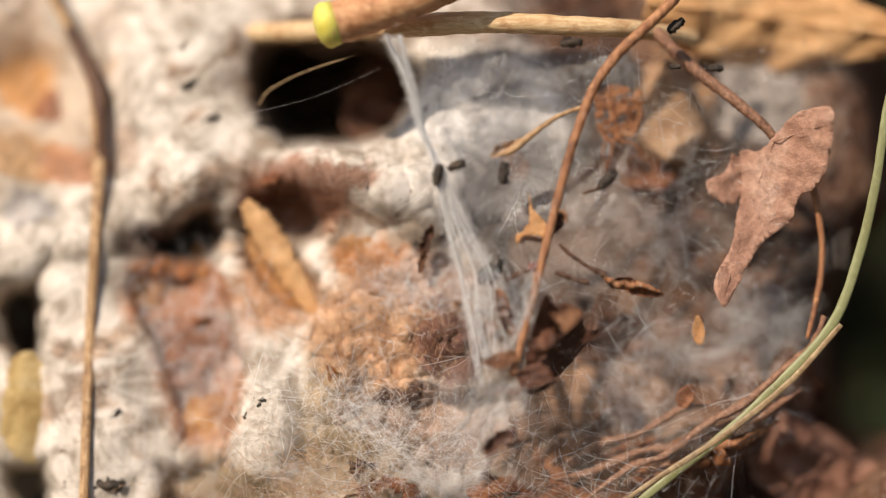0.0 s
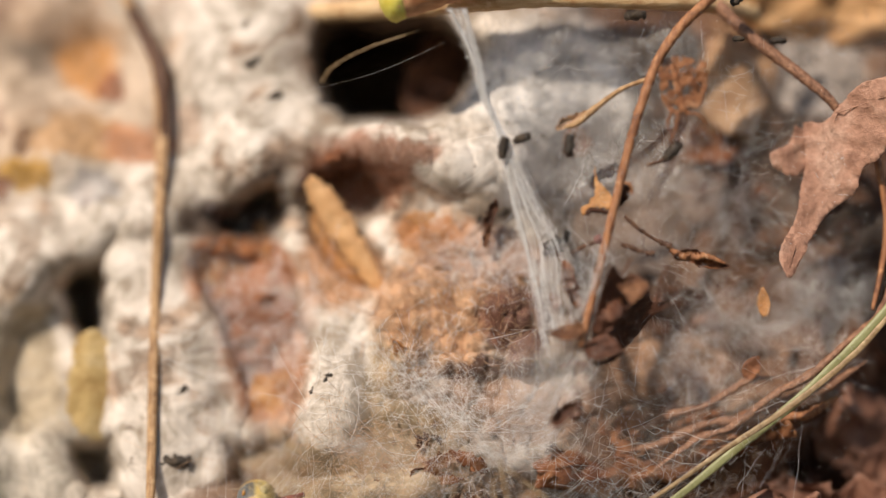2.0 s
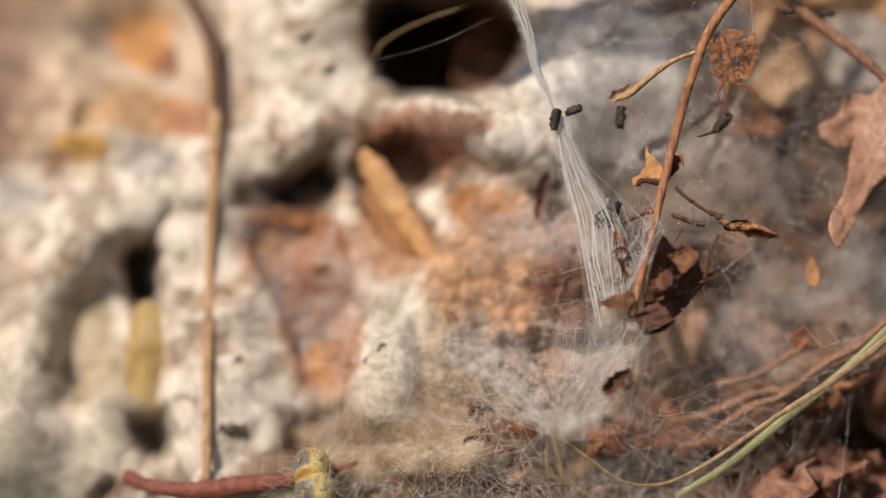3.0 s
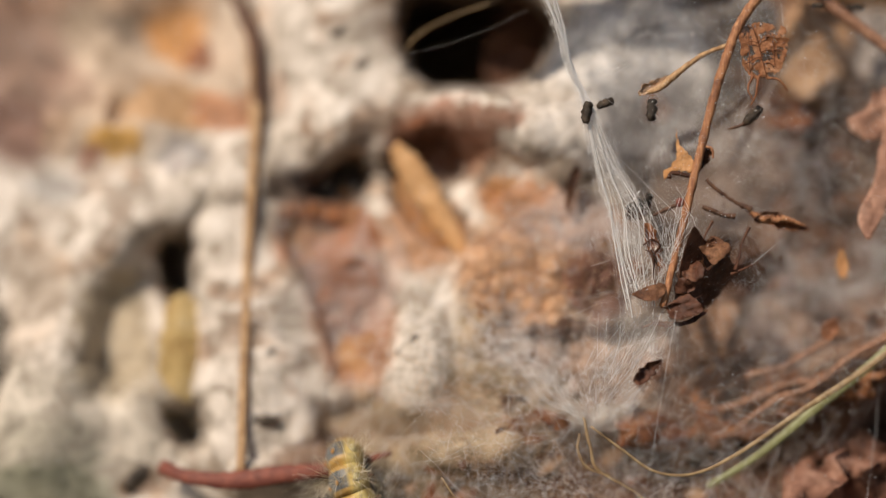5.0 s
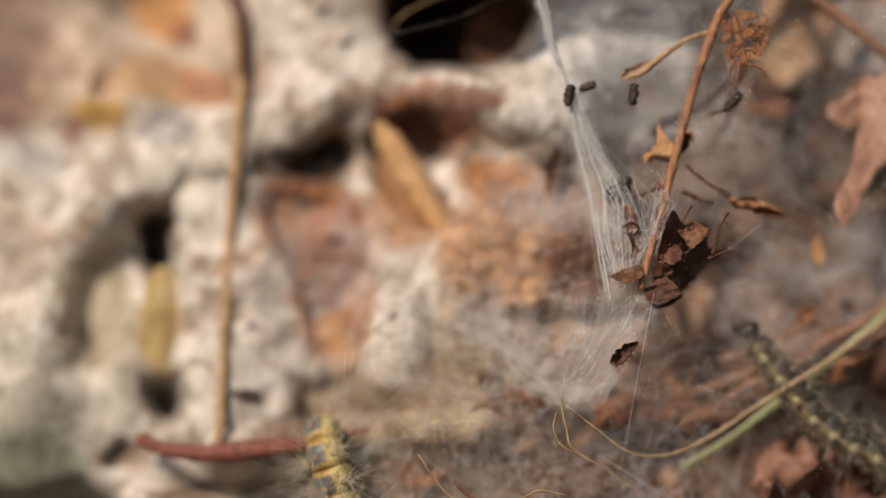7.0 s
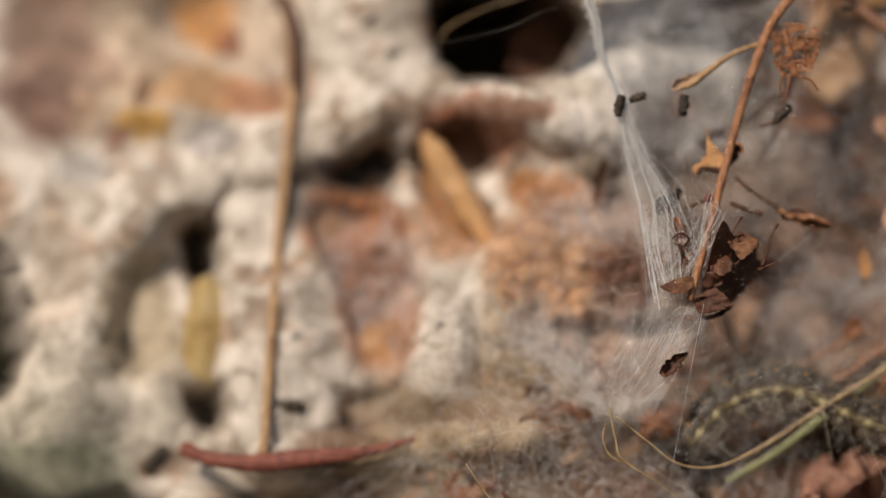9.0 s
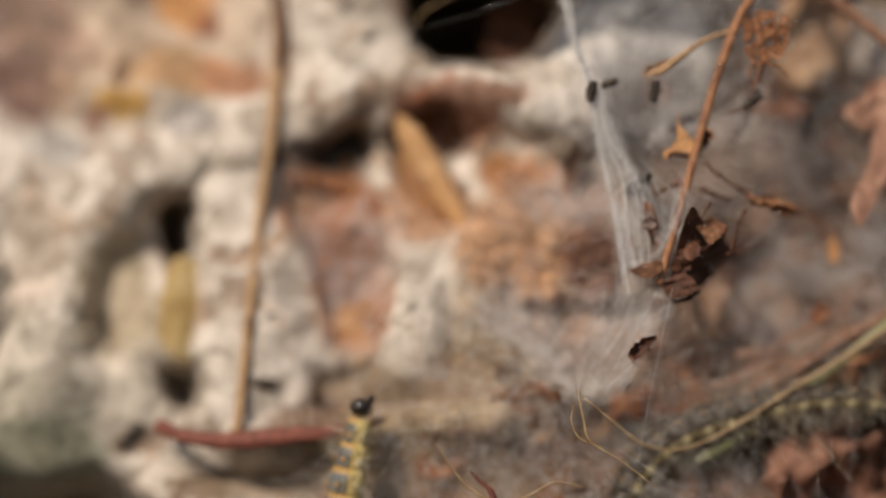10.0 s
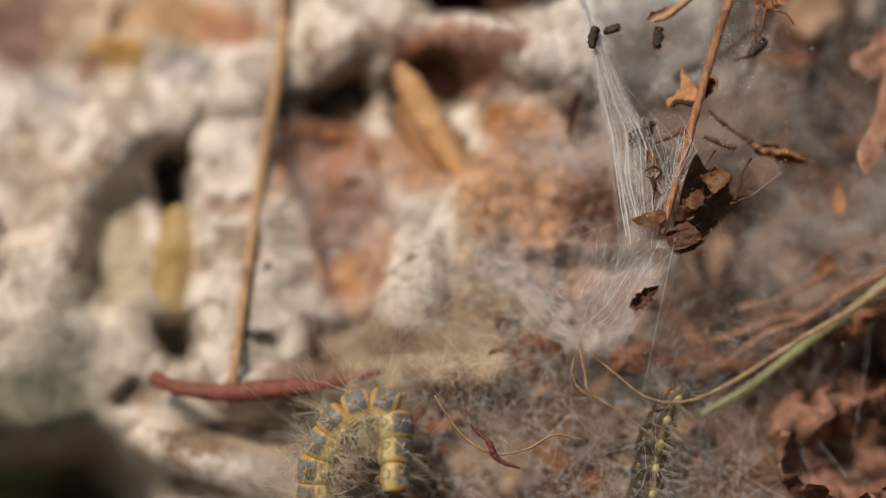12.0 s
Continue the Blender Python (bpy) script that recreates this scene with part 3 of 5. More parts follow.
# the side of the nest where leaf litter shows through everywhere
litter = m.math("ADD", m.math("MULTIPLY", m.noise(170, 5, 0.6, 0.8), 0.6), m.math("MULTIPLY", m.noise(62, 4, 0.6, 0.6), 0.4))
brown = m.ramp(litter, (0.37, (0.025, 0.011, 0.006)), (0.46, (0.073, 0.032, 0.016)), (0.53, (0.13, 0.063, 0.034)), (0.60, (0.225, 0.13, 0.078)), (0.69, (0.38, 0.28, 0.21)))
sx = m.node("ShaderNodeSeparateXYZ", Vector=bent)
right = m.grey(sx.outputs[0], 0.000, 0.012)
low = m.grey(sx.outputs[2], -0.0235, -0.0285)
lowright = m.math("MULTIPLY", low, m.grey(sx.outputs[0], -0.034, -0.022))
c = m.mix(m.math("MAXIMUM", right, lowright), c, brown)
for p, ra, rb, col, plain in STAINS_AND_SHADE:
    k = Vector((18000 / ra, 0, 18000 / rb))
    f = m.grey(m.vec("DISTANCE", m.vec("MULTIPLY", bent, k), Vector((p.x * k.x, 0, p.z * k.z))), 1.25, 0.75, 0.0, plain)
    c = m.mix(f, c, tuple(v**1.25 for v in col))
blot = m.grey(m.noise(300, 6, 0.68, 0.6), 0.34, 0.64, 0.52, 1.06)
c = m.mix(1.0, c, m.node("ShaderNodeCombineColor", Red=blot, Green=blot, Blue=blot).outputs[0], "MULTIPLY")
thr = m.noise(2400, 5, 0.72, 1.5, m.vec("MULTIPLY", pos, (1, 0.6, 0.4)))
c = m.mix(m.grey(thr, 0.52, 0.74, 0, 0.22), c, (0.78, 0.72, 0.64))
wisp = m.noise(420, 4, 0.6, 3.0)
c = m.mix(m.grey(wisp, 0.58, 0.72, 0, 0.18), c, (0.76, 0.72, 0.67))
speck = m.noise(950, 2, 0.5)
c = m.mix(m.grey(speck, 0.70, 0.76, 0, 0.85), c, (0.10, 0.06, 0.04))
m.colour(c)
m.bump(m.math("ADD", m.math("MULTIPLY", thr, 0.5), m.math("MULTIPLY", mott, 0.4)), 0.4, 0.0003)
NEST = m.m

na, nb = 420, 310
ga, gb = np.meshgrid(np.linspace(-520, 1840, na), np.linspace(-280, 1460, nb))
gy = wall_depth(ga, gb)
verts = []
for a, b, y in zip(ga.ravel(), gb.ravel(), gy.ravel()):
    p = at(a, b, y)
    n1 = noise.fractal(p * 130, 0.9, 2.1, 5)
    n2 = noise.fractal(p * 900, 0.8, 2.0, 3)
    k = 0.12 + 0.6 / (1 + math.exp(-(a - 650) / 60))
    verts.append(at(a, b, y + 1.3 * k * n1 + 0.3 * k * n2))
# beyond its edges the nest ends
gone = (gy > 29) & ~((abs(ga - 600) < 230) & (gb < 330)) & ~((abs(ga - 30) < 130) & (abs(gb - 680) < 280))
faces = [(j * na + i, (j + 1) * na + i, (j + 1) * na + i + 1, j * na + i + 1) for j in range(nb - 1) for i in range(na - 1) if not gone[j, i]]
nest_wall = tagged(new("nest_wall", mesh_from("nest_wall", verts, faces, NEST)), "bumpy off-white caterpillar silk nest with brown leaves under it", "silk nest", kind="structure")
sol = nest_wall.modifiers.new("thickness", "SOLIDIFY")
sol.thickness, sol.offset = 0.0012, 1

# the ground far below, and an added dark sheet that shuts out the sky behind
gv = [(x, y, -0.32 + 0.01 * noise.noise(Vector((x * 3, y * 3, 0)))) for y in np.linspace(-1, 1, 41) for x in np.linspace(-1, 1, 41)]
gv = [(x * (1 + 900 * abs(x) ** 6), y * (1 + 900 * abs(y) ** 6), z) for x, y, z in gv]
gf = [(j * 41 + i, j * 41 + i + 1, (j + 1) * 41 + i + 1, (j + 1) * 41 + i) for j in range(40) for i in range(40)]
tagged(new("ground", mesh_from("ground", gv, gf, SOIL)), "dark bare soil far below the nest", "ground", kind="structure")
bv = []
for j in range(41):
    for i in range(61):
        x, z = -0.6 + 0.02 * i, -0.33 + 0.016 * j
        bv.append((x, 0.11 + 0.02 * noise.fractal(Vector((x * 14, 2, z * 14)), 0.9, 2, 4) + 0.1 * max(0, z), z))
bf = [(j * 61 + i, j * 61 + i + 1, (j + 1) * 61 + i + 1, (j + 1) * 61 + i) for j in range(40) for i in range(60)]
tagged(new("backdrop", mesh_from("backdrop", bv, bf, SOIL)), "dark sheet added behind the nest in place of deep shade", "bank", kind="structure")


bush_rng = np.random.RandomState(77)
V, Fc = [], []
for k in range(260):
    v, f = leaf_sheet(bush_rng.uniform(0.012, 0.028), bush_rng.uniform(0.006, 0.013), curl=bush_rng.uniform(-0.6, 0.6), crumple=0.04, seed=k, nu=8, nv=4)
    side = -1 if k % 2 else 1
    m4 = Matrix.Translation((side * bush_rng.uniform(0.02, 0.12) - 0.01, bush_rng.uniform(0.055, 0.105), bush_rng.uniform(-0.11, 0.06))) @ Euler(bush_rng.uniform(-3, 3, 3)).to_matrix().to_4x4()
    Fc += [tuple(i + len(V) for i in q) for q in f]
    V += [m4 @ p for p in v]
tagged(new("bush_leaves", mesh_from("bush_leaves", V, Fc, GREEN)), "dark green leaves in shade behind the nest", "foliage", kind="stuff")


def surf(a, b, lift=0.0):
    """A place on the nest's wall, lift mm in front of it."""
    return at(a, b, float(wall_depth(a, b)) - lift)


# ---- silk on the wall ----
def web(name, count, box, reach, lift, radius, mat, label, seed, slope=None, sag=0.6, category="silk web"):
    """Threads that span from bump to bump of the wall."""
    rng = np.random.RandomState(seed)
    n = count * 2
    a, b = rng.uniform(box[0], box[2], n), rng.uniform(box[1], box[3], n)
    g = rng.uniform(0, math.pi, n) if slope is None else rng.normal(slope, 0.5, n)
    r = rng.uniform(*reach, n)
    a2, b2 = a + r * np.cos(g), b + r * np.sin(g)
    y1, y2 = wall_depth(a, b), wall_depth(a2, b2)
    keep = np.flatnonzero(np.maximum(y1, y2) < 16)[:count]
    a, b, a2, b2, y1, y2, r = (v[keep, None] for v in (a, b, a2, b2, y1, y2, r))
    k = len(keep)
    y1, y2 = y1 - rng.uniform(*lift, (k, 1)), y2 - rng.uniform(*lift, (k, 1))
    s = np.linspace(0, 1, 7)[None]
    wa, wb = (rng.normal(0, 1, (k, 7)) * sag * r * 0.02 * np.sin(s * math.pi) for _ in "ab")
    bow = rng.normal(0, 1, (k, 1)) * sag * r * 0.05
    lines = at_many(a + (a2 - a) * s + wa, b + (b2 - b) * s + wb + bow * 4 * s * (1 - s), y1 + (y2 - y1) * s)
    ob = thread_object(name, lines, rng.uniform(radius[0], radius[1], k) / 1000, mat)
    return tagged(ob, label, category, kind="stuff")


web("silk_fuzz", 6000, (-320, -60, 760, 1150), (15, 90), (-0.2, 1.6), (0.005, 0.011), SILK, "fine white silk fuzz over the nest", 11, sag=3.0)
web("silk_fuzz", 850, (760, -60, 1500, 1150), (10, 60), (-0.2, 1.2), (0.005, 0.011), SILK, "fine white silk fuzz over brown leaves", 18, sag=4.0)
web("brown_fuzz", 3000, (560, 250, 1300, 1150), (20, 90), (-0.2, 2.5), (0.006, 0.013), SILK_TAN, "tan silk fuzz over the dead leaves", 12, sag=3.5)
web("long_threads", 190, (820, 80, 1400, 900), (60, 240), (1.5, 8.0), (0.009, 0.019), SILK, "long loose silk threads across the nest", 13, sag=0.6)
web("front_threads", 220, (860, 130, 1230, 700), (20, 140), (6.0, 12.5), (0.006, 0.012), SILK, "fine silk threads in front of the leaves", 17, sag=1.0)
# very short threads added as sparkle, glints given a shape of their own
web("glint_threads", 500, (810, 80, 1380, 660), (4, 22), (6, 13), (0.010, 0.020), SILK, "short white silk dashes standing for glints before the nest", 20, sag=2.0)
web("glint_threads", 420, (760, 640, 1380, 930), (4, 26), (3, 8), (0.010, 0.020), SILK, "short white silk dashes standing for glints low on the nest", 21, sag=2.0)
web("low_threads", 900, (350, 850, 1150, 1170), (30, 150), (0.5, 5.0), (0.007, 0.018), SILK_TAN, "tangled tan threads low on the nest", 15, sag=3.5)
web("low_silk", 1000, (350, 820, 1150, 1170), (40, 200), (1.0, 7.0), (0.007, 0.015), SILK, "white threads low on the nest", 16, sag=1.8)


def fluff(name, count, centre, spread, reach, lift, radius, mat, label, seed, curl=1.0):
    """Curly fibres felted into a soft tuft round a place on the wall."""
    rng = np.random.RandomState(seed)
    a, b = rng.normal(centre[0], spread[0], (count, 1)), rng.normal(centre[1], spread[1], (count, 1))
    g, r = rng.uniform(0, 2 * math.pi, (count, 1)), rng.uniform(*reach, (count, 1))
    turn = rng.normal(0, 1.6, (count, 1)) * curl
    s = np.linspace(-0.5, 0.5, 8)[None]
    la, lb = np.cumsum(np.cos(g + turn * s), 1) * r / 8, np.cumsum(np.sin(g + turn * s), 1) * r / 8
    y = wall_depth(a, b) - rng.uniform(*lift, (count, 1)) + rng.normal(0, 0.35, (count, 1)) * 2 * s
    return tagged(thread_object(name, at_many(a + la, b + lb, y + 0 * la), rng.uniform(*radius, count) / 1000, mat), label, "silk fluff", kind="stuff")


fluff("bundle_fluff", 2600, (655, 590), (50, 50), (12, 50), (0.0, 1.8), (0.012, 0.034), SILK_GOLD, "golden fluff felted round a leaf bundle", 14)
fluff("bundle_fluff", 900, (735, 525), (60, 34), (20, 70), (0.2, 2.0), (0.010, 0.024), SILK, "pale fluff over the leaf bundle", 23)
fluff("bundle_fluff", 600, (800, 620), (34, 50), (15, 60), (0.0, 1.8), (0.008, 0.016), SILK_TAN, "sparse tan fluff over a dark leaf", 24)
fluff("silk_fluff", 380, (615, 705), (45, 34), (20, 90), (0.5, 3.5), (0.008, 0.016), SILK, "white silk fluff below the leaf bundle", 25)
fluff("silk_fluff", 380, (700, 780), (60, 36), (25, 110), (1.0, 5.0), (0.007, 0.014), SILK, "white silk fluff drawn towards the knot", 26, 0.6)
fluff("silk_fluff", 420, (350, 640), (60, 80), (40, 160), (1.2, 3.4), (0.010, 0.020), SILK, "pale silk wisps over wrapped leaves", 27, 0.5)
fluff("litter_fluff", 900, (560, 860), (130, 40), (25, 110), (0.5, 4.0), (0.008, 0.018), SILK_TAN, "matted tan fluff low on the nest", 28, 0.8)
for n, (a, b) in enumerate(((1095, 690), (1130, 735), (1225, 645), (1320, 540), (1390, 590), (1370, 540), (1180, 420), (1290, 610), (1150, 610), (1340, 690))):
    fluff("silk_wisp", 130, (a, b), (16, 22), (25, 90), (1.5, 5.0), (0.007, 0.015), SILK, "pale matted silk wisp in the web", 40 + n, 0.5)


def veil(name, corners, mat, label, bulge=1.5, seed=0, n=40, rag=0.0):
    """A gauzy sheet between four places on the plan, each (a, b, y)."""
    v = []
    for j in range(n + 1):
        for i in range(n + 1):
            s, t = i / n, j / n
            p = [(1 - s) * (1 - t) * corners[0][k] + s * (1 - t) * corners[1][k] + s * t * corners[2][k] + (1 - s) * t * corners[3][k] for k in range(3)]
            w = noise.fractal(Vector((s * 4 + seed, t * 4, seed)), 0.9, 2.0, 4)
            e = rag * noise.fractal(Vector((s * 9, t * 9, seed + 3)), 0.9, 2.0, 3)
            p[2] += bulge * (4 * s * (1 - s) * 4 * t * (1 - t) + 0.35 * w)
            v.append(at(p[0] + e, p[1] + e * 0.8, p[2]))
    f = [(j * (n + 1) + i, j * (n + 1) + i + 1, (j + 1) * (n + 1) + i + 1, (j + 1) * (n + 1) + i) for j in range(n) for i in range(n)]
    return tagged(new(name, mesh_from(name, v, f, mat)), label, "silk sheet")


veil("silk_veil", [(690, 30, -0.5), (1120, 30, -0.5), (1180, 380, -1.5), (800, 440, -1.5)], VEIL, "greyish translucent silk sheet behind the stem", 2.0, 1, rag=25)
veil("silk_veil", [(980, 300, -1), (1440, 260, 0), (1430, 620, -3), (960, 740, -5)], VEIL_THIN, "thin translucent silk sheet over brown leaves", 1.5, 2, rag=30)
veil("silk_veil", [(780, 640, -6.5), (970, 640, -7), (830, 900, -9), (740, 900, -9)], VEIL_MID, "white silk sheet gathered into a point", 0.8, 3, rag=5)
veil("silk_veil", [(850, 740, -6), (1400, 560, -3), (1330, 760, -6), (860, 1000, -9)], VEIL_THIN, "thin silk sheet sloping to the grass", 1.0, 4, rag=30)
veil("silk_veil", [(1225, 70, 2), (1520, 40, 3), (1500, 480, 1.5), (1235, 520, 0.5)], VEIL_GREY, "dull grey silk sheet behind the lobed leaf", 1.5, 5, rag=30)

web("loose_threads", 260, (240, 430, 480, 820), (40, 200), (0.5, 3.0), (0.008, 0.02), SILK, "loose white threads over wrapped leaves", 19, sag=1.5)
veil("silk_membrane", [(770, 300, -6), (800, 290, -6), (900, 560, -6.5), (835, 640, -6.8)], MEMBRANE, "clear silk membrane beside the strand", 0.4, 8, rag=6)
veil("silk_membrane", [(835, 600, -6.8), (905, 640, -7), (960, 720, -7.4), (800, 870, -8.6)], MEMBRANE, "clear silk membrane below the leaf clump", 0.4, 9, rag=10)

# ---- dead leaves in the wall ----
def flat_leaf(name, place, depth, outline, form, mat, label, crumple, seed, rag=0.12):
    """A leaf cut along its outline on the plan, its face to the camera's side."""
    ob = root(name, at(*place, depth), label, "leaf")
    ob.rotation_euler = (radians(90), 0, 0)
    part("blade", cut_sheet(shift(outline, *place), form, crumple, seed, 0.5, 0.0002, rag=rag), mat, ob)
    return ob


curled = flat_leaf("curled_leaf", (500, 465), 5.5, [(424, 364), (445, 349), (491, 390), (531, 462), (570, 514), (577, 565), (556, 568), (520, 528), (478, 470), (445, 420)],
                   lambda x, y: 1.8 - 0.42 * (0.862 * x + 0.507 * y - 0.3) ** 2, LEAF_GOLD, "orange-brown curled dead leaf in the silk", 0.22, 33)
part("flap", cut_sheet(shift([(430, 410), (470, 470), (505, 515), (545, 555), (530, 572), (482, 558), (446, 500)], 500, 465), lambda x, y: -0.8 + 0.35 * (0.862 * x + 0.507 * y + 1.2), 0.25, 34, 0.5, 0.0002, rag=0.12), LEAF_ORANGE, curled, "darker folded flap")
flat_leaf("curled_leaf", (688, 868), -2.2, [(628, 868), (660, 848), (700, 844), (738, 860), (744, 886), (715, 878), (690, 866), (660, 882), (640, 900)], lambda x, y: 0.5 * math.sin(1.4 * x) + 0.3 * y, LEAF_RUST, "rust-brown curled dead leaf low in the silk", 0.35, 57)
flat_leaf("curled_leaf", (560, 905), -0.5, [(520, 900), (552, 888), (590, 896), (604, 912), (572, 914), (540, 922)], lambda x, y: 0.4 * math.sin(1.4 * x), LEAF_RUST, "small rust-brown dead leaf low in the silk", 0.3, 58)
flat_leaf("leaf_scrap", (660, 450), 3.6, [(601, 422), (634, 417), (685, 425), (721, 443), (695, 464), (634, 486), (603, 463)], lambda x, y: 0.25 * y - 0.06 * x * x, LEAF_ORANGE, "torn orange leaf scrap held by silk", 0.3, 5)
flat_leaf("wrapped_leaf", (320, 520), 8.6, [(217, 458), (287, 481), (369, 478), (420, 490), (420, 552), (379, 583), (286, 582), (230, 551)], lambda x, y: 0.2 * y + 0.04 * x * x, LEAF_ORANGE, "orange-brown leaf wrapped in silk", 0.85, 7, 0.2)
flat_leaf("wrapped_leaf", (360, 680), 6.4, [(266, 561), (348, 552), (430, 573), (452, 645), (434, 727), (408, 783), (346, 803), (305, 777), (290, 705), (273, 633)], lambda x, y: -0.05 * x * x, LEAF_WRAP, "pinkish-brown leaf wrapped in silk", 0.95, 8, 0.2)
flat_leaf("wrapped_leaf", (370, 745), 4.8, [(326, 706), (409, 696), (418, 757), (367, 793), (326, 767)], lambda x, y: -0.06 * x * x, LEAF_ORANGE, "small orange leaf wrapped in silk", 0.4, 9, 0.2)
# added leaf that gives the hole's right side its lit brown gradient
leaf("hole_lit_leaf", at(690, 170, 15), 13, 9, 70, LEAF_DARK, "dark brown leaf added inside the hole for its lit side", (0, 25), curl=-0.4, crumple=0.1, seed=14)
leaf("dark_leaf", at(805, 600, 2.8), 8, 7, 20, LEAF_RUST, "dark red-brown leaf under silk", (0, 10), curl=-0.4, crumple=0.1, seed=10)
flat_leaf("yellow_leaf", (46, 722), 5.2, [(14, 672), (22, 636), (52, 618), (78, 640), (84, 684), (100, 712), (96, 770), (80, 812), (48, 824), (22, 800), (4, 770), (6, 718)], lambda x, y: 1.4 - 0.16 * x * x - 0.03 * y * y, LEAF_YELLOW, "small yellowed leaf cupped in the hollow", 0.25, 13)
leaf("litter_leaf", at(1310, 1015, 0.5), 22, 14, 20, LEAF_RUSSET, "crumpled pinkish dead leaf", (-20, 10), curl=0.6, crumple=0.26, torn=0.3, seed=15)
leaf("litter_leaf", at(1500, 860, 6), 24, 11, -35, LEAF_RUSSET, "crumpled pinkish-brown dead leaf", (-10, 10), curl=-0.7, crumple=0.15, torn=0.2, seed=16)
leaf("litter_leaf", at(1060, 840, 0.5), 26, 7, 12, LEAF_RUST, "long rust-brown dead leaf under silk", (-20, 0), curl=-0.8, crumple=0.2, seed=17)
leaf("litter_leaf", at(1370, 35, 7), 26, 12, -8, LEAF_GOLD, "golden-brown dead leaf at the nest's top", (10, 0), curl=-0.6, crumple=0.06, torn=0.2, seed=18)
leaf("tan_leaf", at(1190, 195, 5.6), 10, 7.5, 95, LEAF_TAN, "pale tan leaf under silk", (0, 0), curl=-0.7, crumple=0.04, seed=19, stalk=False)
OUT = shift([(1370, 240), (1400, 205), (1428, 194), (1461, 200), (1458, 285), (1440, 330), (1412, 352), (1396, 396), (1352, 428), (1322, 470), (1302, 505), (1272, 545), (1257, 500), (1290, 440), (1303, 385), (1314, 330), (1312, 268), (1345, 266)], 1360, 340)
LOBE = shift([(1298, 268), (1318, 285), (1322, 340), (1296, 362), (1258, 345), (1252, 320), (1286, 302)], 1360, 340)
lobed = root("lobed_leaf", at(1360, 340, -1.0), "pinkish-brown lobed dead leaf on its stalk", "leaf")
lobed.rotation_euler = (radians(90), 0, 0)
part("blade", cut_sheet(OUT, lambda x, y: 0.25 * x + 0.05 * (x + 0.5 * y) ** 2 * 0.8, 0.3, 22, rag=0.04), LEAF_PINK, lobed)
part("lobe", cut_sheet(LOBE, lambda x, y: -1.9 - 0.25 * x, 0.25, 25, rag=0.04), LEAF_PINK, lobed)
for n, (a1, b1, a2, b2) in enumerate([(1368, 250, 1275, 525), (1368, 250, 1445, 225)]):
    (x1, y1), (x2, y2) = shift([(a1, b1), (a2, b2)], 1360, 340)
    part("vein", tube([Vector((x1 + (x2 - x1) * k, y1 + (y2 - y1) * k, 0.25 * (x1 + (x2 - x1) * k) + 0.05 * 0.8 * (x1 + (x2 - x1) * k + 0.5 * (y1 + (y2 - y1) * k)) ** 2 + 0.12)) / 1000 for k in np.linspace(0, 1, 8)], np.linspace(0.00008, 0.00003, 8), 5), LEAF_PINK, lobed)
leaf("leaf_scrap", at(1237, 585, -1.0), 2.8, 1.3, 95, LEAF_ORANGE, "small orange leaf scrap in the web", curl=0.5, seed=23, nu=10, nv=6, stalk=False)
leaf("leaf_scrap", at(1215, 700, -1.5), 2.4, 1.8, 60, LEAF_RUST, "small red leaf scrap in the web", curl=0.5, seed=24, nu=10, nv=6, stalk=False)


def litter(name, count, box, mat, sizes, label, seed, lift=(-0.8, 1.2)):
    """Many crumpled leaf scraps pressed into the silk."""
    rng = np.random.RandomState(seed)
    V, Fc = [], []
    while count:
        a, b = rng.uniform(box[0], box[2]), rng.uniform(box[1], box[3])
        y = float(wall_depth(a, b))
        if y > 14:
            continue
        count -= 1
        L = rng.uniform(*sizes) / 1000
        v, f = leaf_sheet(L, L * rng.uniform(0.3, 0.8), curl=rng.uniform(-1.4, 1.4), bend=rng.uniform(-0.6, 0.6), crumple=0.16, torn=0.6, seed=seed * 300 + count, nu=12, nv=7)
        m4 = Matrix.Translation(at(a, b, y - rng.uniform(*lift))) @ Euler((radians(90) + rng.normal(0, 0.4), rng.normal(0, 0.4), 0)).to_matrix().to_4x4() @ Matrix.Rotation(rng.uniform(0, 6.28) if rng.rand() < 0.5 else rng.normal(0.3, 0.4), 4, "Z")
        Fc += [tuple(i + len(V) for i in q) for q in f]
        V += [m4 @ p for p in v]
    return tagged(new(name, mesh_from(name, V, Fc, mat)), label, "leaf litter", kind="stuff")


litter("leaf_litter", 70, (860, 240, 1420, 950), LEAF_RUST, (2.5, 8), "rust-brown leaf crumbs under the silk", 3)
litter("leaf_litter", 36, (860, 300, 1440, 1000), LEAF_DARK, (2, 7), "dark leaf crumbs under the silk", 4)
litter("leaf_litter", 22, (900, 450, 1440, 1150), LEAF_RUSSET, (2.5, 8), "russet leaf crumbs under the silk", 5)
litter("leaf_litter", 60, (480, 880, 1000, 1180), LEAF_RUST, (2, 7), "rust-brown leaf crumbs low on the nest", 6)
litter("leaf_litter", 50, (420, 880, 1000, 1180), LEAF_TAN, (2, 6), "tan leaf crumbs low on the nest", 7)
litter("leaf_litter", 40, (420, 840, 1050, 1180), LEAF_DARK, (1.5, 5), "dark leaf crumbs low on the nest", 8)
litter("leaf_litter", 26, (240, 375, 390, 460), LEAF_DARK, (1.5, 4), "dark leaf crumbs in a hollow", 9)
litter("leaf_litter", 24, (250, 450, 430, 800), LEAF_ORANGE, (2, 5), "orange-brown leaf crumbs under silk", 10, (-0.5, 0.4))
litter("leaf_litter", 26, (480, 300, 650, 400), LEAF_RUST, (1.5, 5), "rust-brown leaf crumbs on a ledge", 11)
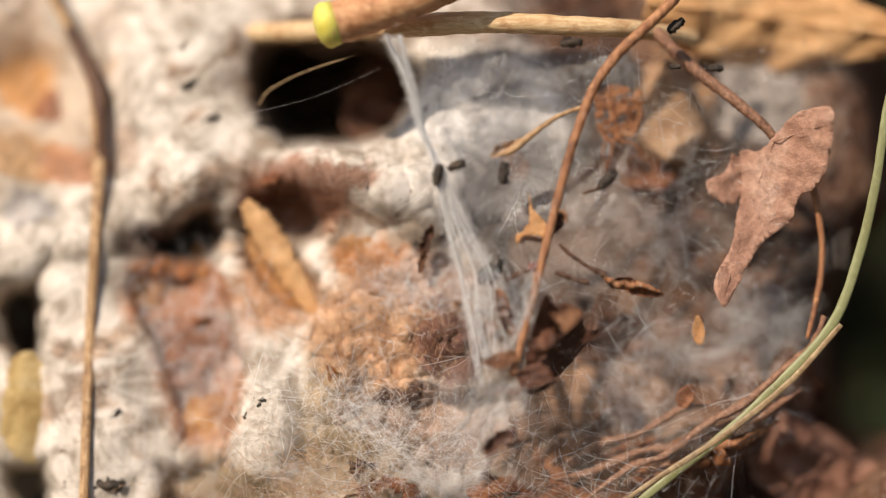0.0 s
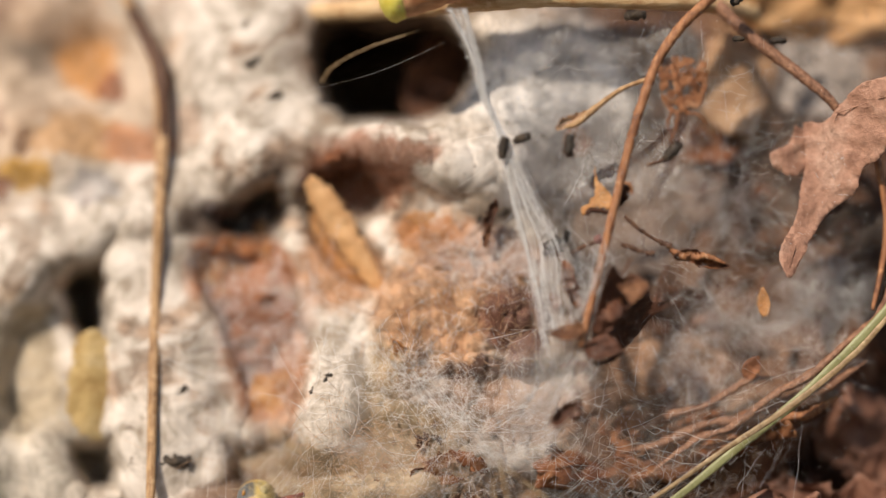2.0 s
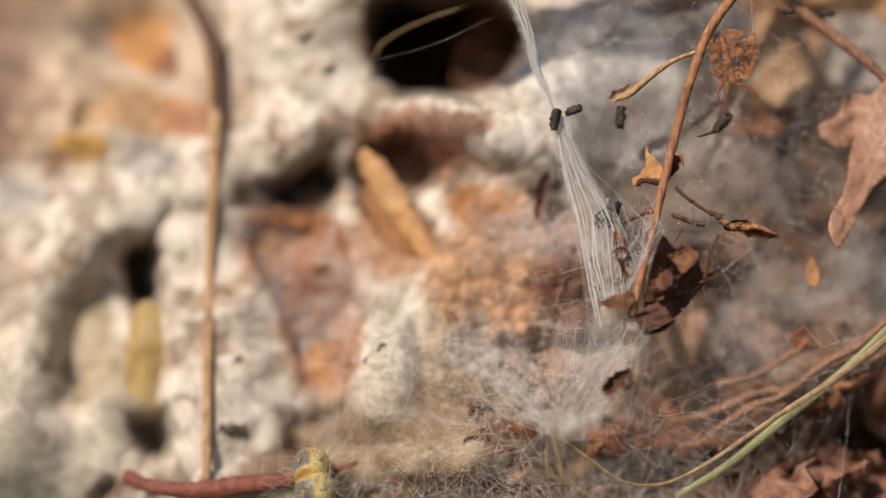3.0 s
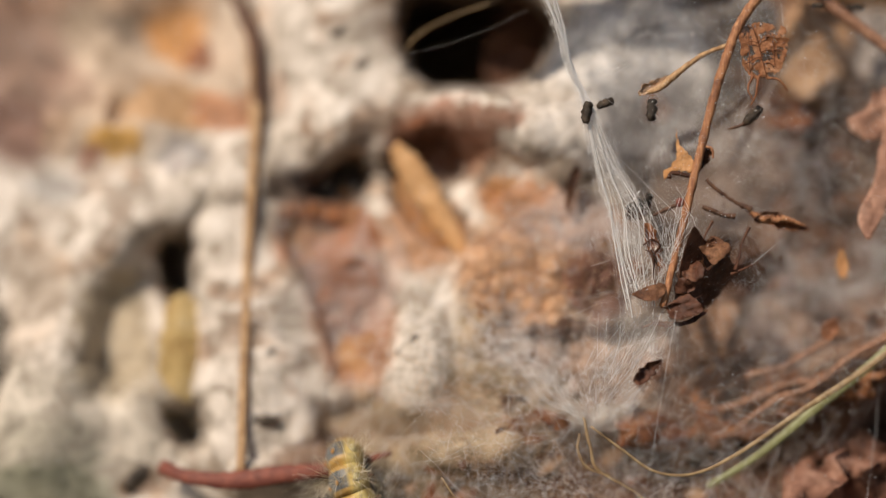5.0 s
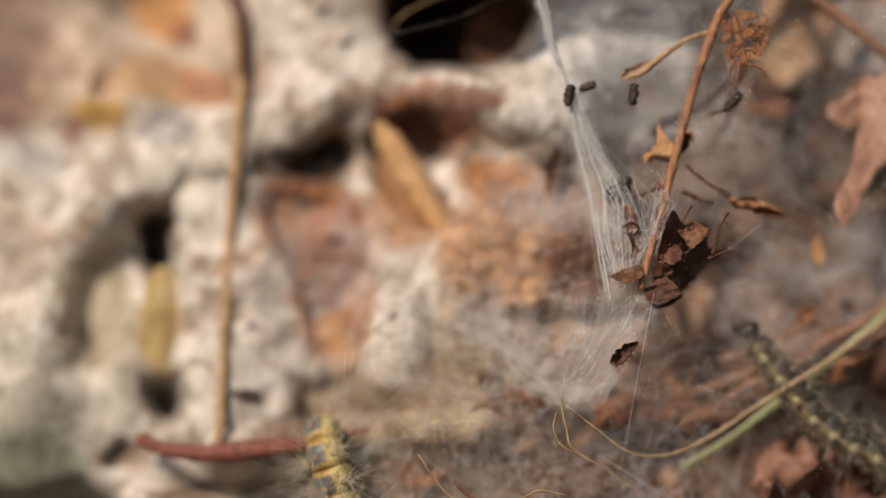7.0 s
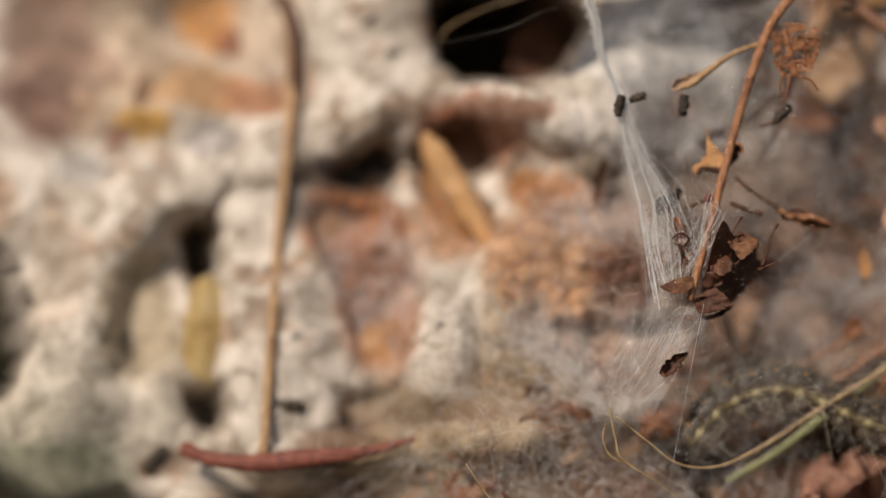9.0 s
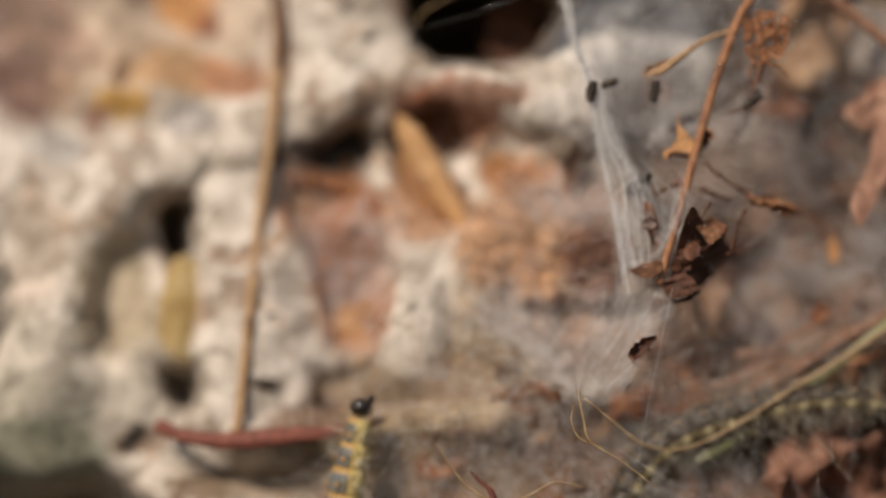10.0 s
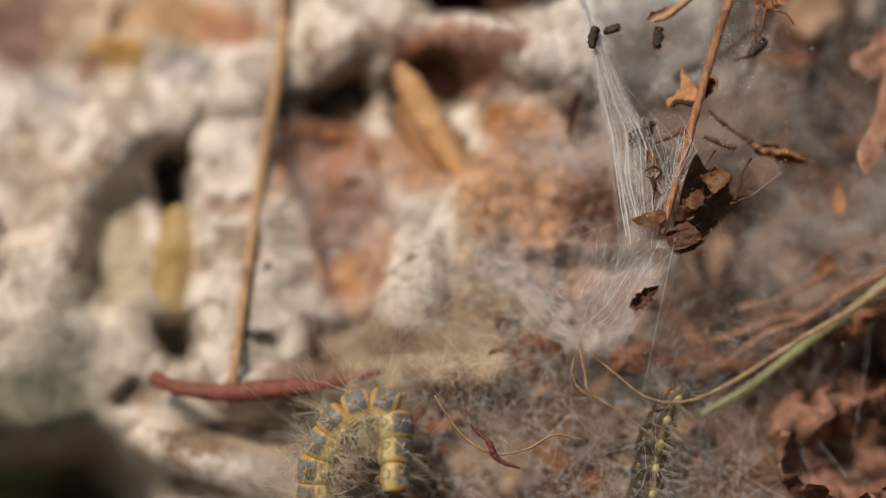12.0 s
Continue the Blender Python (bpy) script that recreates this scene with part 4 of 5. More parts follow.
litter("leaf_litter", 22, (600, 500, 860, 740), LEAF_ORANGE, (2.0, 5.5), "orange-brown leaf crumbs in fluffy silk", 13, (-0.3, 1.0))
litter("leaf_litter", 20, (600, 760, 860, 900), LEAF_RUST, (1.5, 5), "rust-brown leaf crumbs below the bundle", 12, (-0.5, 0.4))

# skeleton leaf and the scraps round the stem
sk = root("skeleton_leaf", at(1095, 205, -6.6), "small rusty skeletonised leaf hanging in threads", "leaf")
sk.rotation_euler = (radians(90), 0, 0)
part("blade", cut_sheet(shift([(1052, 165), (1085, 150), (1132, 162), (1138, 195), (1125, 235), (1098, 252), (1070, 246), (1056, 210)], 1095, 205), lambda x, y: 0.3 * math.sin(x), 0.22, 31, 0.13, 0.00007, 0.22, 0.07), LEAF_LACE, sk)
for a1, b1, a2, b2 in [(1075, 158, 1100, 248), (1085, 185, 1132, 170), (1090, 205, 1136, 200), (1095, 225, 1122, 232), (1086, 190, 1056, 185), (1092, 215, 1062, 222), (1110, 172, 1115, 240), (1068, 170, 1070, 240)]:
    (x1, y1), (x2, y2) = shift([(a1, b1), (a2, b2)], 1095, 205)
    part("vein", tube([Vector((x1 + (x2 - x1) * k, y1 + (y2 - y1) * k + 0.15 * math.sin(5 * k), 0.35)) / 1000 for k in np.linspace(0, 1, 7)], 0.00005, 5), LEAF_RUST, sk)
for a1, b1, a2, b2, a3, b3 in [(1098, 250, 1122, 255, 1137, 275), (1085, 248, 1080, 280, 1070, 300), (1075, 246, 1066, 270, 1075, 290)]:
    part("torn_strip", tube(smooth_line([Vector((x, y, 0.2)) / 1000 for x, y in shift([(a1, b1), (a2, b2), (a3, b3)], 1095, 205)], 9), np.linspace(0.00016, 0.00006, 9), 5, 0.3), LEAF_RUST, sk)
for n, (a, b, y, l, w, turn, tone, seed) in enumerate([
    (895, 262, -5.5, 3.6, 1.2, 32, LEAF_TAN, 42), (1132, 512, -4.0, 4.6, 1.6, -15, LEAF_RUST, 43), (1098, 500, -4.4, 2.6, 1.2, 10, LEAF_DARK, 53),
    (892, 553, -6.5, 4.5, 1.6, -75, LEAF_RUST, 44), (878, 780, -8.2, 3.4, 1.6, 38, LEAF_CLUMP, 46),
    (987, 392, -5.2, 2.2, 1.5, 60, LEAF_DARK, 48), (868, 488, -5.0, 2.8, 1.8, 30, LEAF_DARK, 50), (755, 425, 1.0, 3.0, 1.4, 70, LEAF_DARK, 51), (748, 462, 0.5, 2.4, 0.9, 75, LEAF_DARK, 54),
    (600, 905, -1.5, 4.2, 2.0, 20, LEAF_RUST, 55), (650, 890, -2, 5.0, 1.8, -10, LEAF_RUST, 56)]):
    leaf("leaf_fragment", at(a, b, y), l, w, turn, tone, "brittle brown leaf fragment caught in threads", (12 * (n % 3) - 10, 15), curl=0.9, bend=0.6, crumple=0.16, torn=0.7, seed=seed, nu=14, nv=8, stalk=False, group="leaf fragments in the web")
scrap = root("leaf_fragment", at(945, 385, -5.6), "tan three-cornered leaf fragment on the stem", "leaf", "leaf fragments in the web")
scrap.rotation_euler = (radians(90), 0, 0)
part("blade", cut_sheet(shift([(936, 340), (946, 372), (968, 398), (966, 420), (933, 416), (920, 432), (914, 418), (936, 394)], 945, 385), lambda x, y: 0.2 * x, 0.2, 41, 0.25), LEAF_ORANGE, scrap)
part("curled_edge", tube(smooth_line([Vector((x, y, 0.1)) / 1000 for x, y in shift([(923, 430), (930, 420), (966, 427)], 945, 385)], 9), 0.00022, 6, 0.25), LEAF_DARK, scrap)

clump = root("leaf_clump", at(975, 605, -6.5), "dark crumpled dead leaf clump at the stem's tip", "dead leaf")
clump.rotation_euler = (radians(90), 0, 0)
def clump_blade(mat, seed, rough, lift, lean_x, lean_y, *out):
    """One crumpled piece of the clump, leaning by so much to each side."""
    mx, my = np.mean(shift(out, 975, 605), axis=0)
    part("crumpled_blade", cut_sheet(shift(out, 975, 605), lambda x, y: lift + lean_x * (x - mx) + lean_y * (y - my) + 0.12 * math.sin(2.1 * x + 1.3 * y), rough, seed, 0.15, 0.0001, rag=0.03), mat, clump)


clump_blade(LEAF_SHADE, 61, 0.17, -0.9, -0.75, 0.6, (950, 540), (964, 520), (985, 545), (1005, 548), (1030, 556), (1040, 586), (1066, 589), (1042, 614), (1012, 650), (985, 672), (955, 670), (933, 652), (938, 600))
clump_blade(LEAF_FLAP, 62, 0.49, 1.0, 0.15, -0.45, (968, 528), (985, 545), (1002, 536), (1020, 548), (1030, 560), (1015, 574), (998, 588), (984, 572), (972, 552))
clump_blade(LEAF_CLUMP, 63, 0.59, 1.2, 0.3, -0.4, (940, 590), (962, 578), (978, 585), (980, 604), (965, 617), (945, 608))
clump_blade(LEAF_FLAP, 64, 0.31, 1.3, 0.2, -0.3, (852, 638), (880, 626), (908, 619), (914, 634), (900, 648), (876, 650))
clump_blade(LEAF_CLUMP, 65, 0.28, 0.0, 0.2, -0.1, (868, 700), (900, 687), (940, 690), (980, 672), (990, 668), (965, 690), (925, 699), (895, 696))
clump_blade(LEAF_CLUMP, 66, 0.49, 0.9, 0.25, -0.4, (914, 664), (930, 650), (950, 640), (964, 646), (979, 663), (974, 672), (950, 682), (924, 682))
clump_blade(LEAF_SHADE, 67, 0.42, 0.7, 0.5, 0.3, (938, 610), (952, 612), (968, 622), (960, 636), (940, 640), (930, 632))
# torn crinkled shards stand up in the mouth of the clump
rng = np.random.RandomState(71)
for k in range(11):
    cx, cy = rng.uniform(-1.1, 1.6), rng.uniform(0.2, 3.0)
    if cx > 0.9 + 0.3 * cy:
        continue
    size, turn = rng.uniform(0.25, 0.6), rng.uniform(0, 6.28)
    ring = [(cx + size * r * math.cos(turn + w), cy + size * r * math.sin(turn + w)) for w, r in ((0, 1.3), (1.0, 0.4), (1.9, 0.9), (2.9, 0.35), (3.8, 1.0), (5.0, 0.3))]
    gx, gy2 = rng.normal(0, 0.9, 2)
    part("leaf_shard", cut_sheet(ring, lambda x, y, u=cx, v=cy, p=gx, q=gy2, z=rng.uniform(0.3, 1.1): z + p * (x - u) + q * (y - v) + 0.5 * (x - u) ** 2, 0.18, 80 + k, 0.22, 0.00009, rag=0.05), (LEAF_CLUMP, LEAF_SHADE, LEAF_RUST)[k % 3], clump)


def clump_spike(radii, *pts):
    line = smooth_line([Vector((x, y, 0.9)) / 1000 for x, y in shift(pts, 975, 605)], 14)
    part("leaf_spike", tube(line, np.interp(np.linspace(0, 1, 14), np.linspace(0, 1, len(radii)), radii) / 1000, 7, 0.35, 3, 0.45), LEAF_CLUMP, clump)


clump_spike((0.5, 0.28, 0.2, 0.3), (1038, 598), (1046, 570), (1050, 550), (1064, 522))
clump_spike((0.4, 0.2, 0.06), (1030, 606), (1052, 596), (1080, 584))
clump_spike((0.15, 0.2, 0.3), (975, 560), (985, 535), (999, 510))
clump_spike((0.08, 0.13, 0.12, 0.07), (940, 590), (936, 608), (950, 622), (978, 618))
clump_spike((0.2, 0.14, 0.12, 0.06), (905, 664), (925, 655), (952, 655), (980, 640))
clump_spike((0.14, 0.18, 0.08), (905, 640), (880, 640), (854, 637))
clump_spike((0.08, 0.12, 0.12, 0.06), (988, 545), (1000, 538), (1003, 552), (992, 556))
clump_spike((0.4, 0.25, 0.12, 0.05), (888, 560), (894, 585), (892, 606), (896, 620))
clump_spike((0.16, 0.24, 0.24, 0.2, 0.1), (875, 552), (890, 542), (905, 552), (893, 565), (878, 560))


# ---- stems, twigs and grass ----
def stalk(name, pts, radii, mat, label, category, sides=10, rough=0.06, n=60, flat=1.0, seed=1):
    """A stalk through plan places (a, b, y); radii in mm from first to last."""
    line = smooth_line([at(*p) for p in pts], n)
    base = Vector(line[-1])
    ob = root(name, base, label, category)
    r = np.interp(np.linspace(0, 1, n), np.linspace(0, 1, len(radii)), radii) / 1000
    part("shaft", tube(line - np.array(base), r, sides, rough, seed, flat), mat, ob)
    return ob


thin_stem = stalk("withered_twig", [(1235, -60, -3), (1190, 2, -4), (1150, 42, -4.6), (1095, 95, -5), (1052, 155, -5.2), (1028, 215, -5.4), (1004, 290, -5.6), (985, 362, -5.8), (968, 430, -6), (948, 510, -6.4), (925, 600, -7), (908, 664, -7.4)],
                  (0.58, 0.5, 0.45, 0.42, 0.4, 0.34), STEM_BROWN, "thin reddish-brown dry stem across the silk", "stem", rough=0.12, n=110)
left_stem = stalk("dead_grass_stem", [(a, b, float(wall_depth(a, b)) - lift) for a, b, lift in ((60, -70, 4.5), (98, 5, 4.2), (140, 85, 3.6), (165, 140, 3.2), (174, 200, 3.0), (176, 270, 2.8), (170, 400, 1.6), (162, 540, 1.6), (155, 700, 1.6), (150, 850, 1.8), (146, 952, 2.6))],
                  (0.55, 0.55, 0.75, 0.8, 0.6, 0.55, 0.5, 0.5, 0.48, 0.45), STEM_TAN, "tan dead grass stem with a dark bend", "grass stem", n=90, flat=0.7)
sheath = smooth_line([at(a, b, float(wall_depth(a, b)) - lift) for a, b, lift in ((122, 50, 4.2), (150, 105, 3.8), (170, 150, 3.5), (178, 200, 3.3), (180, 290, 2.9))], 30) - np.array(left_stem.location)
part("sheath", tube(sheath, np.interp(np.linspace(0, 1, 30), (0, 0.3, 0.6, 1), (0.45, 0.78, 0.7, 0.45)) / 1000, 10, 0.06, 3, 0.8), STEM_DARK, left_stem, "dark brown withered leaf sheath")
stub = root("cut_twig", at(700, 10, -6), "orange-brown twig stub with a yellow cut end", "twig")
line = smooth_line([at(576, 46, -5.0), at(635, 29, -4.8), at(720, 0, -4.6), at(840, -50, -4.4), at(1000, -120, -4)], 50) - np.array(stub.location)
part("bark", tube(line, np.linspace(2.05, 1.8, 50) / 1000, 18, 0.05), TWIG_ORANGE, stub)
d = Vector(line[0] - line[2]).normalized()
part("cut_face", tube([Vector(line[0]) + d * k for k in (-0.0010, 0.0, 0.0004, 0.0008, 0.001)], [0.0021, 0.00216, 0.002, 0.0014, 0.0005], 18, 0.04), CUT_YELLOW, stub, "bright yellow fresh cut")
stalk("pale_twig", [(440, 60, 9), (600, 54, 4), (720, 46, -0.5), (860, 40, -1.6), (1000, 46, -1.8), (1120, 52, 0), (1230, 70, 6)], (1.0, 1.1, 1.15, 1.0, 0.9, 0.85), TWIG_PALE, "pale tan twig above the dark hole", "twig", n=70)
stalk("brown_twig", [(1160, 55, 1), (1220, 115, 0), (1290, 170, -0.5), (1345, 215, -1), (1372, 245, -1)], (0.62, 0.6, 0.55, 0.45), TWIG_BROWN, "brown twig that carries the lobed leaf", "twig", n=40, rough=0.12)
stalk("leaf_stalk", [(1030, 190, -5), (985, 208, -5.2), (940, 240, -5.5), (905, 268, -5.6), (878, 276, -5.6)], (0.2, 0.22, 0.3, 0.35, 0.12), STEM_TAN, "thin curved leaf stalk beside the stem", "leaf stalk", n=30, rough=0.15)
stalk("leaf_stalk", [(1440, 330, 0), (1455, 420, 0), (1452, 500, 0), (1430, 600, -1)], (0.35, 0.3, 0.3, 0.2), STEM_BROWN, "thin brown leaf stalk in shade", "leaf stalk", n=30, rough=0.15)
stalk("grass_blade", [(1590, 100, -2.5), (1568, 210, -2.5), (1552, 320, -2.5), (1522, 450, -2.2), (1478, 568, -2.2), (1400, 660, -2.2), (1300, 755, -2.2), (1180, 850, -2.2), (1080, 930, -2.2), (990, 985, -2.2)], (0.4, 0.46, 0.5, 0.5, 0.42, 0.3), GRASS, "green grass blade curving past the nest", "grass", n=90, flat=0.35)
stalk("dry_grass", [(1490, 575, -3), (1400, 675, -3), (1290, 765, -3.5), (1160, 850, -4), (1040, 930, -5), (960, 965, -6), (890, 960, -7), (830, 920, -8), (775, 880, -8.8)], (0.25, 0.3, 0.3, 0.28, 0.22, 0.16, 0.12, 0.1), GRASS_DRY, "dry straw-coloured grass blade", "grass", n=80, flat=0.4)
stalk("red_stalk", [(2, 940, 0.3), (40, 958, -1.2), (90, 967, -2.0), (150, 968, -2.4), (240, 956, -2.6), (330, 945, -2.6), (420, 920, -2.6)], (0.75, 0.7, 0.9, 0.95, 0.75, 0.5, 0.2), TWIG_RED, "dark red dead stalk low on the nest", "stalk", n=50, flat=0.5, rough=0.1)

def twiglet(tone, label, radii, *pts):
    """A thin broken straw or twig caught in the silk."""
    kind = "straw" if tone is GRASS_DRY else "twiglet"
    return stalk(kind, pts, radii, tone, label, kind, 7, 0.4, 40, seed=len(pts))


twiglet(STEM_DARK, "short dark twiglet caught in silk", (0.12, 0.2, 0.15), (894, 497, -5.5), (918, 486, -5.5), (943, 476, -5.6))
twiglet(STEM_DARK, "short dark twiglet caught in silk", (0.2, 0.24, 0.2, 0.28), (983, 482, -5.4), (1000, 488, -5.4), (1020, 497, -5.3), (1042, 499, -5.2))
twiglet(STEM_DARK, "short dark twiglet caught in silk", (0.14, 0.2, 0.16, 0.34), (990, 432, -5.0), (1012, 452, -5.0), (1040, 472, -4.8), (1072, 487, -4.6))
twiglet(STEM_BROWN, "short rusty twiglet caught in silk", (0.25, 0.4, 0.3, 0.15), (1070, 492, -4.6), (1100, 506, -4.4), (1135, 505, -4.4), (1168, 517, -4.2))
twiglet(STEM_DARK, "short dark twiglet caught in silk", (0.1, 0.16, 0.42, 0.3), (1030, 342, -5.4), (1055, 335, -5.4), (1072, 325, -5.4), (1090, 302, -5.4))
twiglet(STEM_BROWN, "short rusty twiglet caught in silk", (0.1, 0.16, 0.1), (985, 372, -5.8), (1000, 378, -6), (1003, 395, -6))
twiglet(GRASS_DRY, "thin bent straw in the lower silk", (0.07, 0.11, 0.13, 0.11, 0.1, 0.08), (504, 970, -8), (540, 1022, -8), (573, 1054, -8), (621, 1074, -8), (677, 1062, -8), (724, 1035, -8), (776, 1043, -8))
twiglet(STEM_RED, "small curled dark red plant scrap", (0.07, 0.16, 0.34, 0.22, 0.1), (570, 1018, -8), (586, 1036, -8), (606, 1053, -8), (621, 1081, -8), (664, 1098, -8))
twiglet(GRASS_DRY, "straw strand knotted into the silk", (0.1, 0.16, 0.11, 0.08, 0.06), (763, 863, -9), (768, 893, -9), (775, 922, -9), (787, 958, -9), (844, 993, -9), (914, 1043, -9))
twiglet(GRASS_DRY, "straw strand knotted into the silk", (0.07, 0.12, 0.12, 0.06), (755, 894, -9), (752, 924, -9), (769, 955, -9), (809, 969, -9))
twiglet(GRASS_DRY, "thin curved straw across the dark hole", (0.1, 0.08, 0.07, 0.04), (458, 188, 3), (478, 160, 2), (540, 128, 1), (630, 98, 0))
twiglet(TWIG_BROWN, "rusty dead grass strand along the nest", (0.1, 0.5, 0.3, 0.55, 0.35, 0.45, 0.12), (1420, 690, 0.5), (1350, 735, 0.2), (1290, 752, 0.4), (1215, 790, 0), (1140, 798, 0.4), (1060, 832, 0), (980, 850, -0.5))
twiglet(STEM_BROWN, "rusty dead grass strand along the nest", (0.1, 0.45, 0.3, 0.5, 0.1), (1380, 745, 0.5), (1320, 782, 0.2), (1270, 790, 0.5), (1190, 832, 0.2), (1120, 842, 0.2))
twiglet(TWIG_BROWN, "rusty dead grass strand along the nest", (0.1, 0.4, 0.25, 0.45, 0.1), (1260, 715, 0.5), (1200, 728, 0.3), (1130, 768, 0.4), (1080, 780, 0.2), (1000, 818, 0))
twiglet(TWIG_BROWN, "rusty dead grass strand along the nest", (0.25, 0.4, 0.34, 0.42, 0.36, 0.4, 0.3, 0.12), (1460, 560, -1), (1440, 610, -1.2), (1380, 662, -1), (1320, 712, -1.3), (1250, 752, -1), (1180, 806, -1.3), (1120, 826, -1), (1030, 890, -1.2))
bud = tagged(new("bud", mesh_from("bud", *blob_data(0.00045), STEM_RED)), "tiny dark red bud beside the stem", "bud")
bud.location = at(943, 474, -5.8)

# ---- silk strand from the cut twig to the stem's tip ----
rng = np.random.RandomState(5)
lines = []
STRANDS = 66
for k in range(STRANDS):
    g = rng.normal(0, 1)
    u = (0.0, 0.0, 0.30, 0.45, 0.62, 0.95)[k % 6] + rng.normal(0, 0.07) if k < 52 else rng.uniform(0, 1.05)
    twin = 14 if k % 2 else -10
    pts = [(690 + twin + 4 * g, 62, -6.5), (724 + 0.35 * twin + 3.5 * g, 150, -6.3), (745 + 3 * g, 225, -6.0), (771 + 14 * u + 3 * g, 300, -6.0),
           (792 + 38 * u + 3 * g, 400, -5.8), (813 + 64 * u + 4 * g, 480, -5.8), (830 + 76 * u * u + 5 * g, 560, -6.3), (848 + 60 * u * u + 7 * g, 640 + 18 * rng.normal(), -7.0)]
    lines.append(smooth_line([at(p[0] + 1.5 * rng.normal(), p[1], p[2] + 0.3 * rng.normal()) for p in pts], 26))
strand_lines = np.array(lines) + rng.normal(0, 0.00003, (STRANDS, 26, 3))
thick = np.where(np.arange(STRANDS) % 7 == 0, rng.uniform(0.03, 0.06, STRANDS), rng.uniform(0.004, 0.010, STRANDS))
tagged(thread_object("silk_strand", strand_lines, thick / 1000, SILK), "bright white silk strand stretched from the twig", "silk strand", kind="stuff")
cross = []
for k in range(110):
    p, q = strand_lines[rng.randint(STRANDS), rng.randint(6, 25)], strand_lines[rng.randint(STRANDS), rng.randint(6, 25)]
    if np.linalg.norm(p - q) < 0.0075:
        cross.append(smooth_line([p, (p + q) / 2 + rng.normal(0, 0.0003, 3), q], 7))
tagged(thread_object("cross_threads", np.array(cross), 0.006 / 1000, SILK), "fine cross threads between the strand's lines", "silk threads", kind="stuff")
lines = []
for k in range(60):
    a0, b0 = rng.uniform(840, 960), rng.uniform(440, 560)
    lines.append(smooth_line([at(a0, b0, -6.5), at(a0 + rng.uniform(-25, 25), b0 + rng.uniform(10, 50), -7.2), at(rng.uniform(860, 960), rng.uniform(540, 660), -6.8)], 8))
fan = []
apex = at(778, 884, -8.8)
for start, wide, count in (((612, 712, -1.2), 26, 34), ((690, 742, -3.2), 40, 22), ((890, 715, -7.2), 30, 34), ((840, 690, -6.6), 26, 18)):
    for k in range(count):
        top = at(start[0] + rng.normal(0, wide), start[1] + rng.normal(0, 0.8 * wide), start[2] + rng.normal(0, 0.4))
        end = apex + Vector((rng.normal(0, 0.0005), rng.normal(0, 0.0003), rng.normal(0.0004, 0.0011)))
        mid = (top + end) / 2 + Vector((rng.normal(0, 0.0011), 0.0008 + rng.normal(0, 0.0004), -0.0006 + rng.normal(0, 0.0011)))
        far = rng.uniform(0.35, 1.0)
        fan.append(smooth_line([top, mid, top + (end - top) * max(far, 0.6)], 9))
tagged(thread_object("silk_fan", np.array(fan), rng.uniform(0.005, 0.012, len(fan)) / 1000, SILK), "white silk funnels gathered to a straw knot", "silk fan", kind="stuff")
single = [smooth_line([at(*p) for p in pts], 12) for pts in ([(932, 671, -8.5), (906, 815, -8.5), (875, 996, -8.5)], [(832, 968, -9.5), (947, 1036, -9.5), (1145, 1140, -9.5), (1260, 1185, -9.5)], [(1065, 592, -6.8), (1095, 568, -6.8), (1122, 545, -6.6)], [(1128, 85, -4), (1132, 160, -5), (1136, 230, -6)], [(835, 395, -6), (880, 440, -6), (940, 500, -6.5)], [(349, 231, -3), (431, 204, -3), (492, 190, -3), (568, 168, -3), (675, 121, -4)])]
for line, thin in zip(single, (0.017, 0.016, 0.018, 0.012, 0.014, 0.005)):
    tagged(thread_object("silk_thread", np.array([line]), thin / 1000, SILK), "single bright silk thread", "silk thread", "single silk threads")
tagged(thread_object("silk_tangle", np.array(lines), 0.015 / 1000, SILK), "tangle of white silk threads on the leaf clump", "silk threads", kind="stuff")


# white specks modelled on and before the threads in place of glints
V, Fc = [], []
for k in range(4200):
    if k < 1500:
        p = Vector(strand_lines[rng.randint(STRANDS), rng.randint(3, 26)]) + Vector(rng.normal(0, 0.00012, 3))
    else:
        a, b = (rng.normal(985, 110), rng.normal(400, 150)) if k % 2 else (rng.uniform(800, 1420), rng.uniform(80, 980))
        p = at(a, b, min(float(wall_depth(a, b)) - 1.5, rng.uniform(-9.5, -3.5)))
    r = rng.uniform(0.012, 0.032) * (2.2 if k % 9 == 0 or k < 900 else 1.1) / 1000
    n = len(V)
    V += [p + Vector(q) * r for q in ((1.6, 0, 0.4), (-1.6, 0, -0.4), (0, 1, 0), (0, -1, 0), (0, 0, 1), (0, 0, -1))]
    Fc += [(n + i, n + j, n + m) for i, j, m in ((0, 2, 4), (2, 1, 4), (1, 3, 4), (3, 0, 4), (2, 0, 5), (1, 2, 5), (3, 1, 5), (0, 3, 5))]
tagged(new("silk_glints", mesh_from("silk_glints", V, Fc, SILK)), "tiny white specks that stand for glints on silk", "dust", kind="stuff")


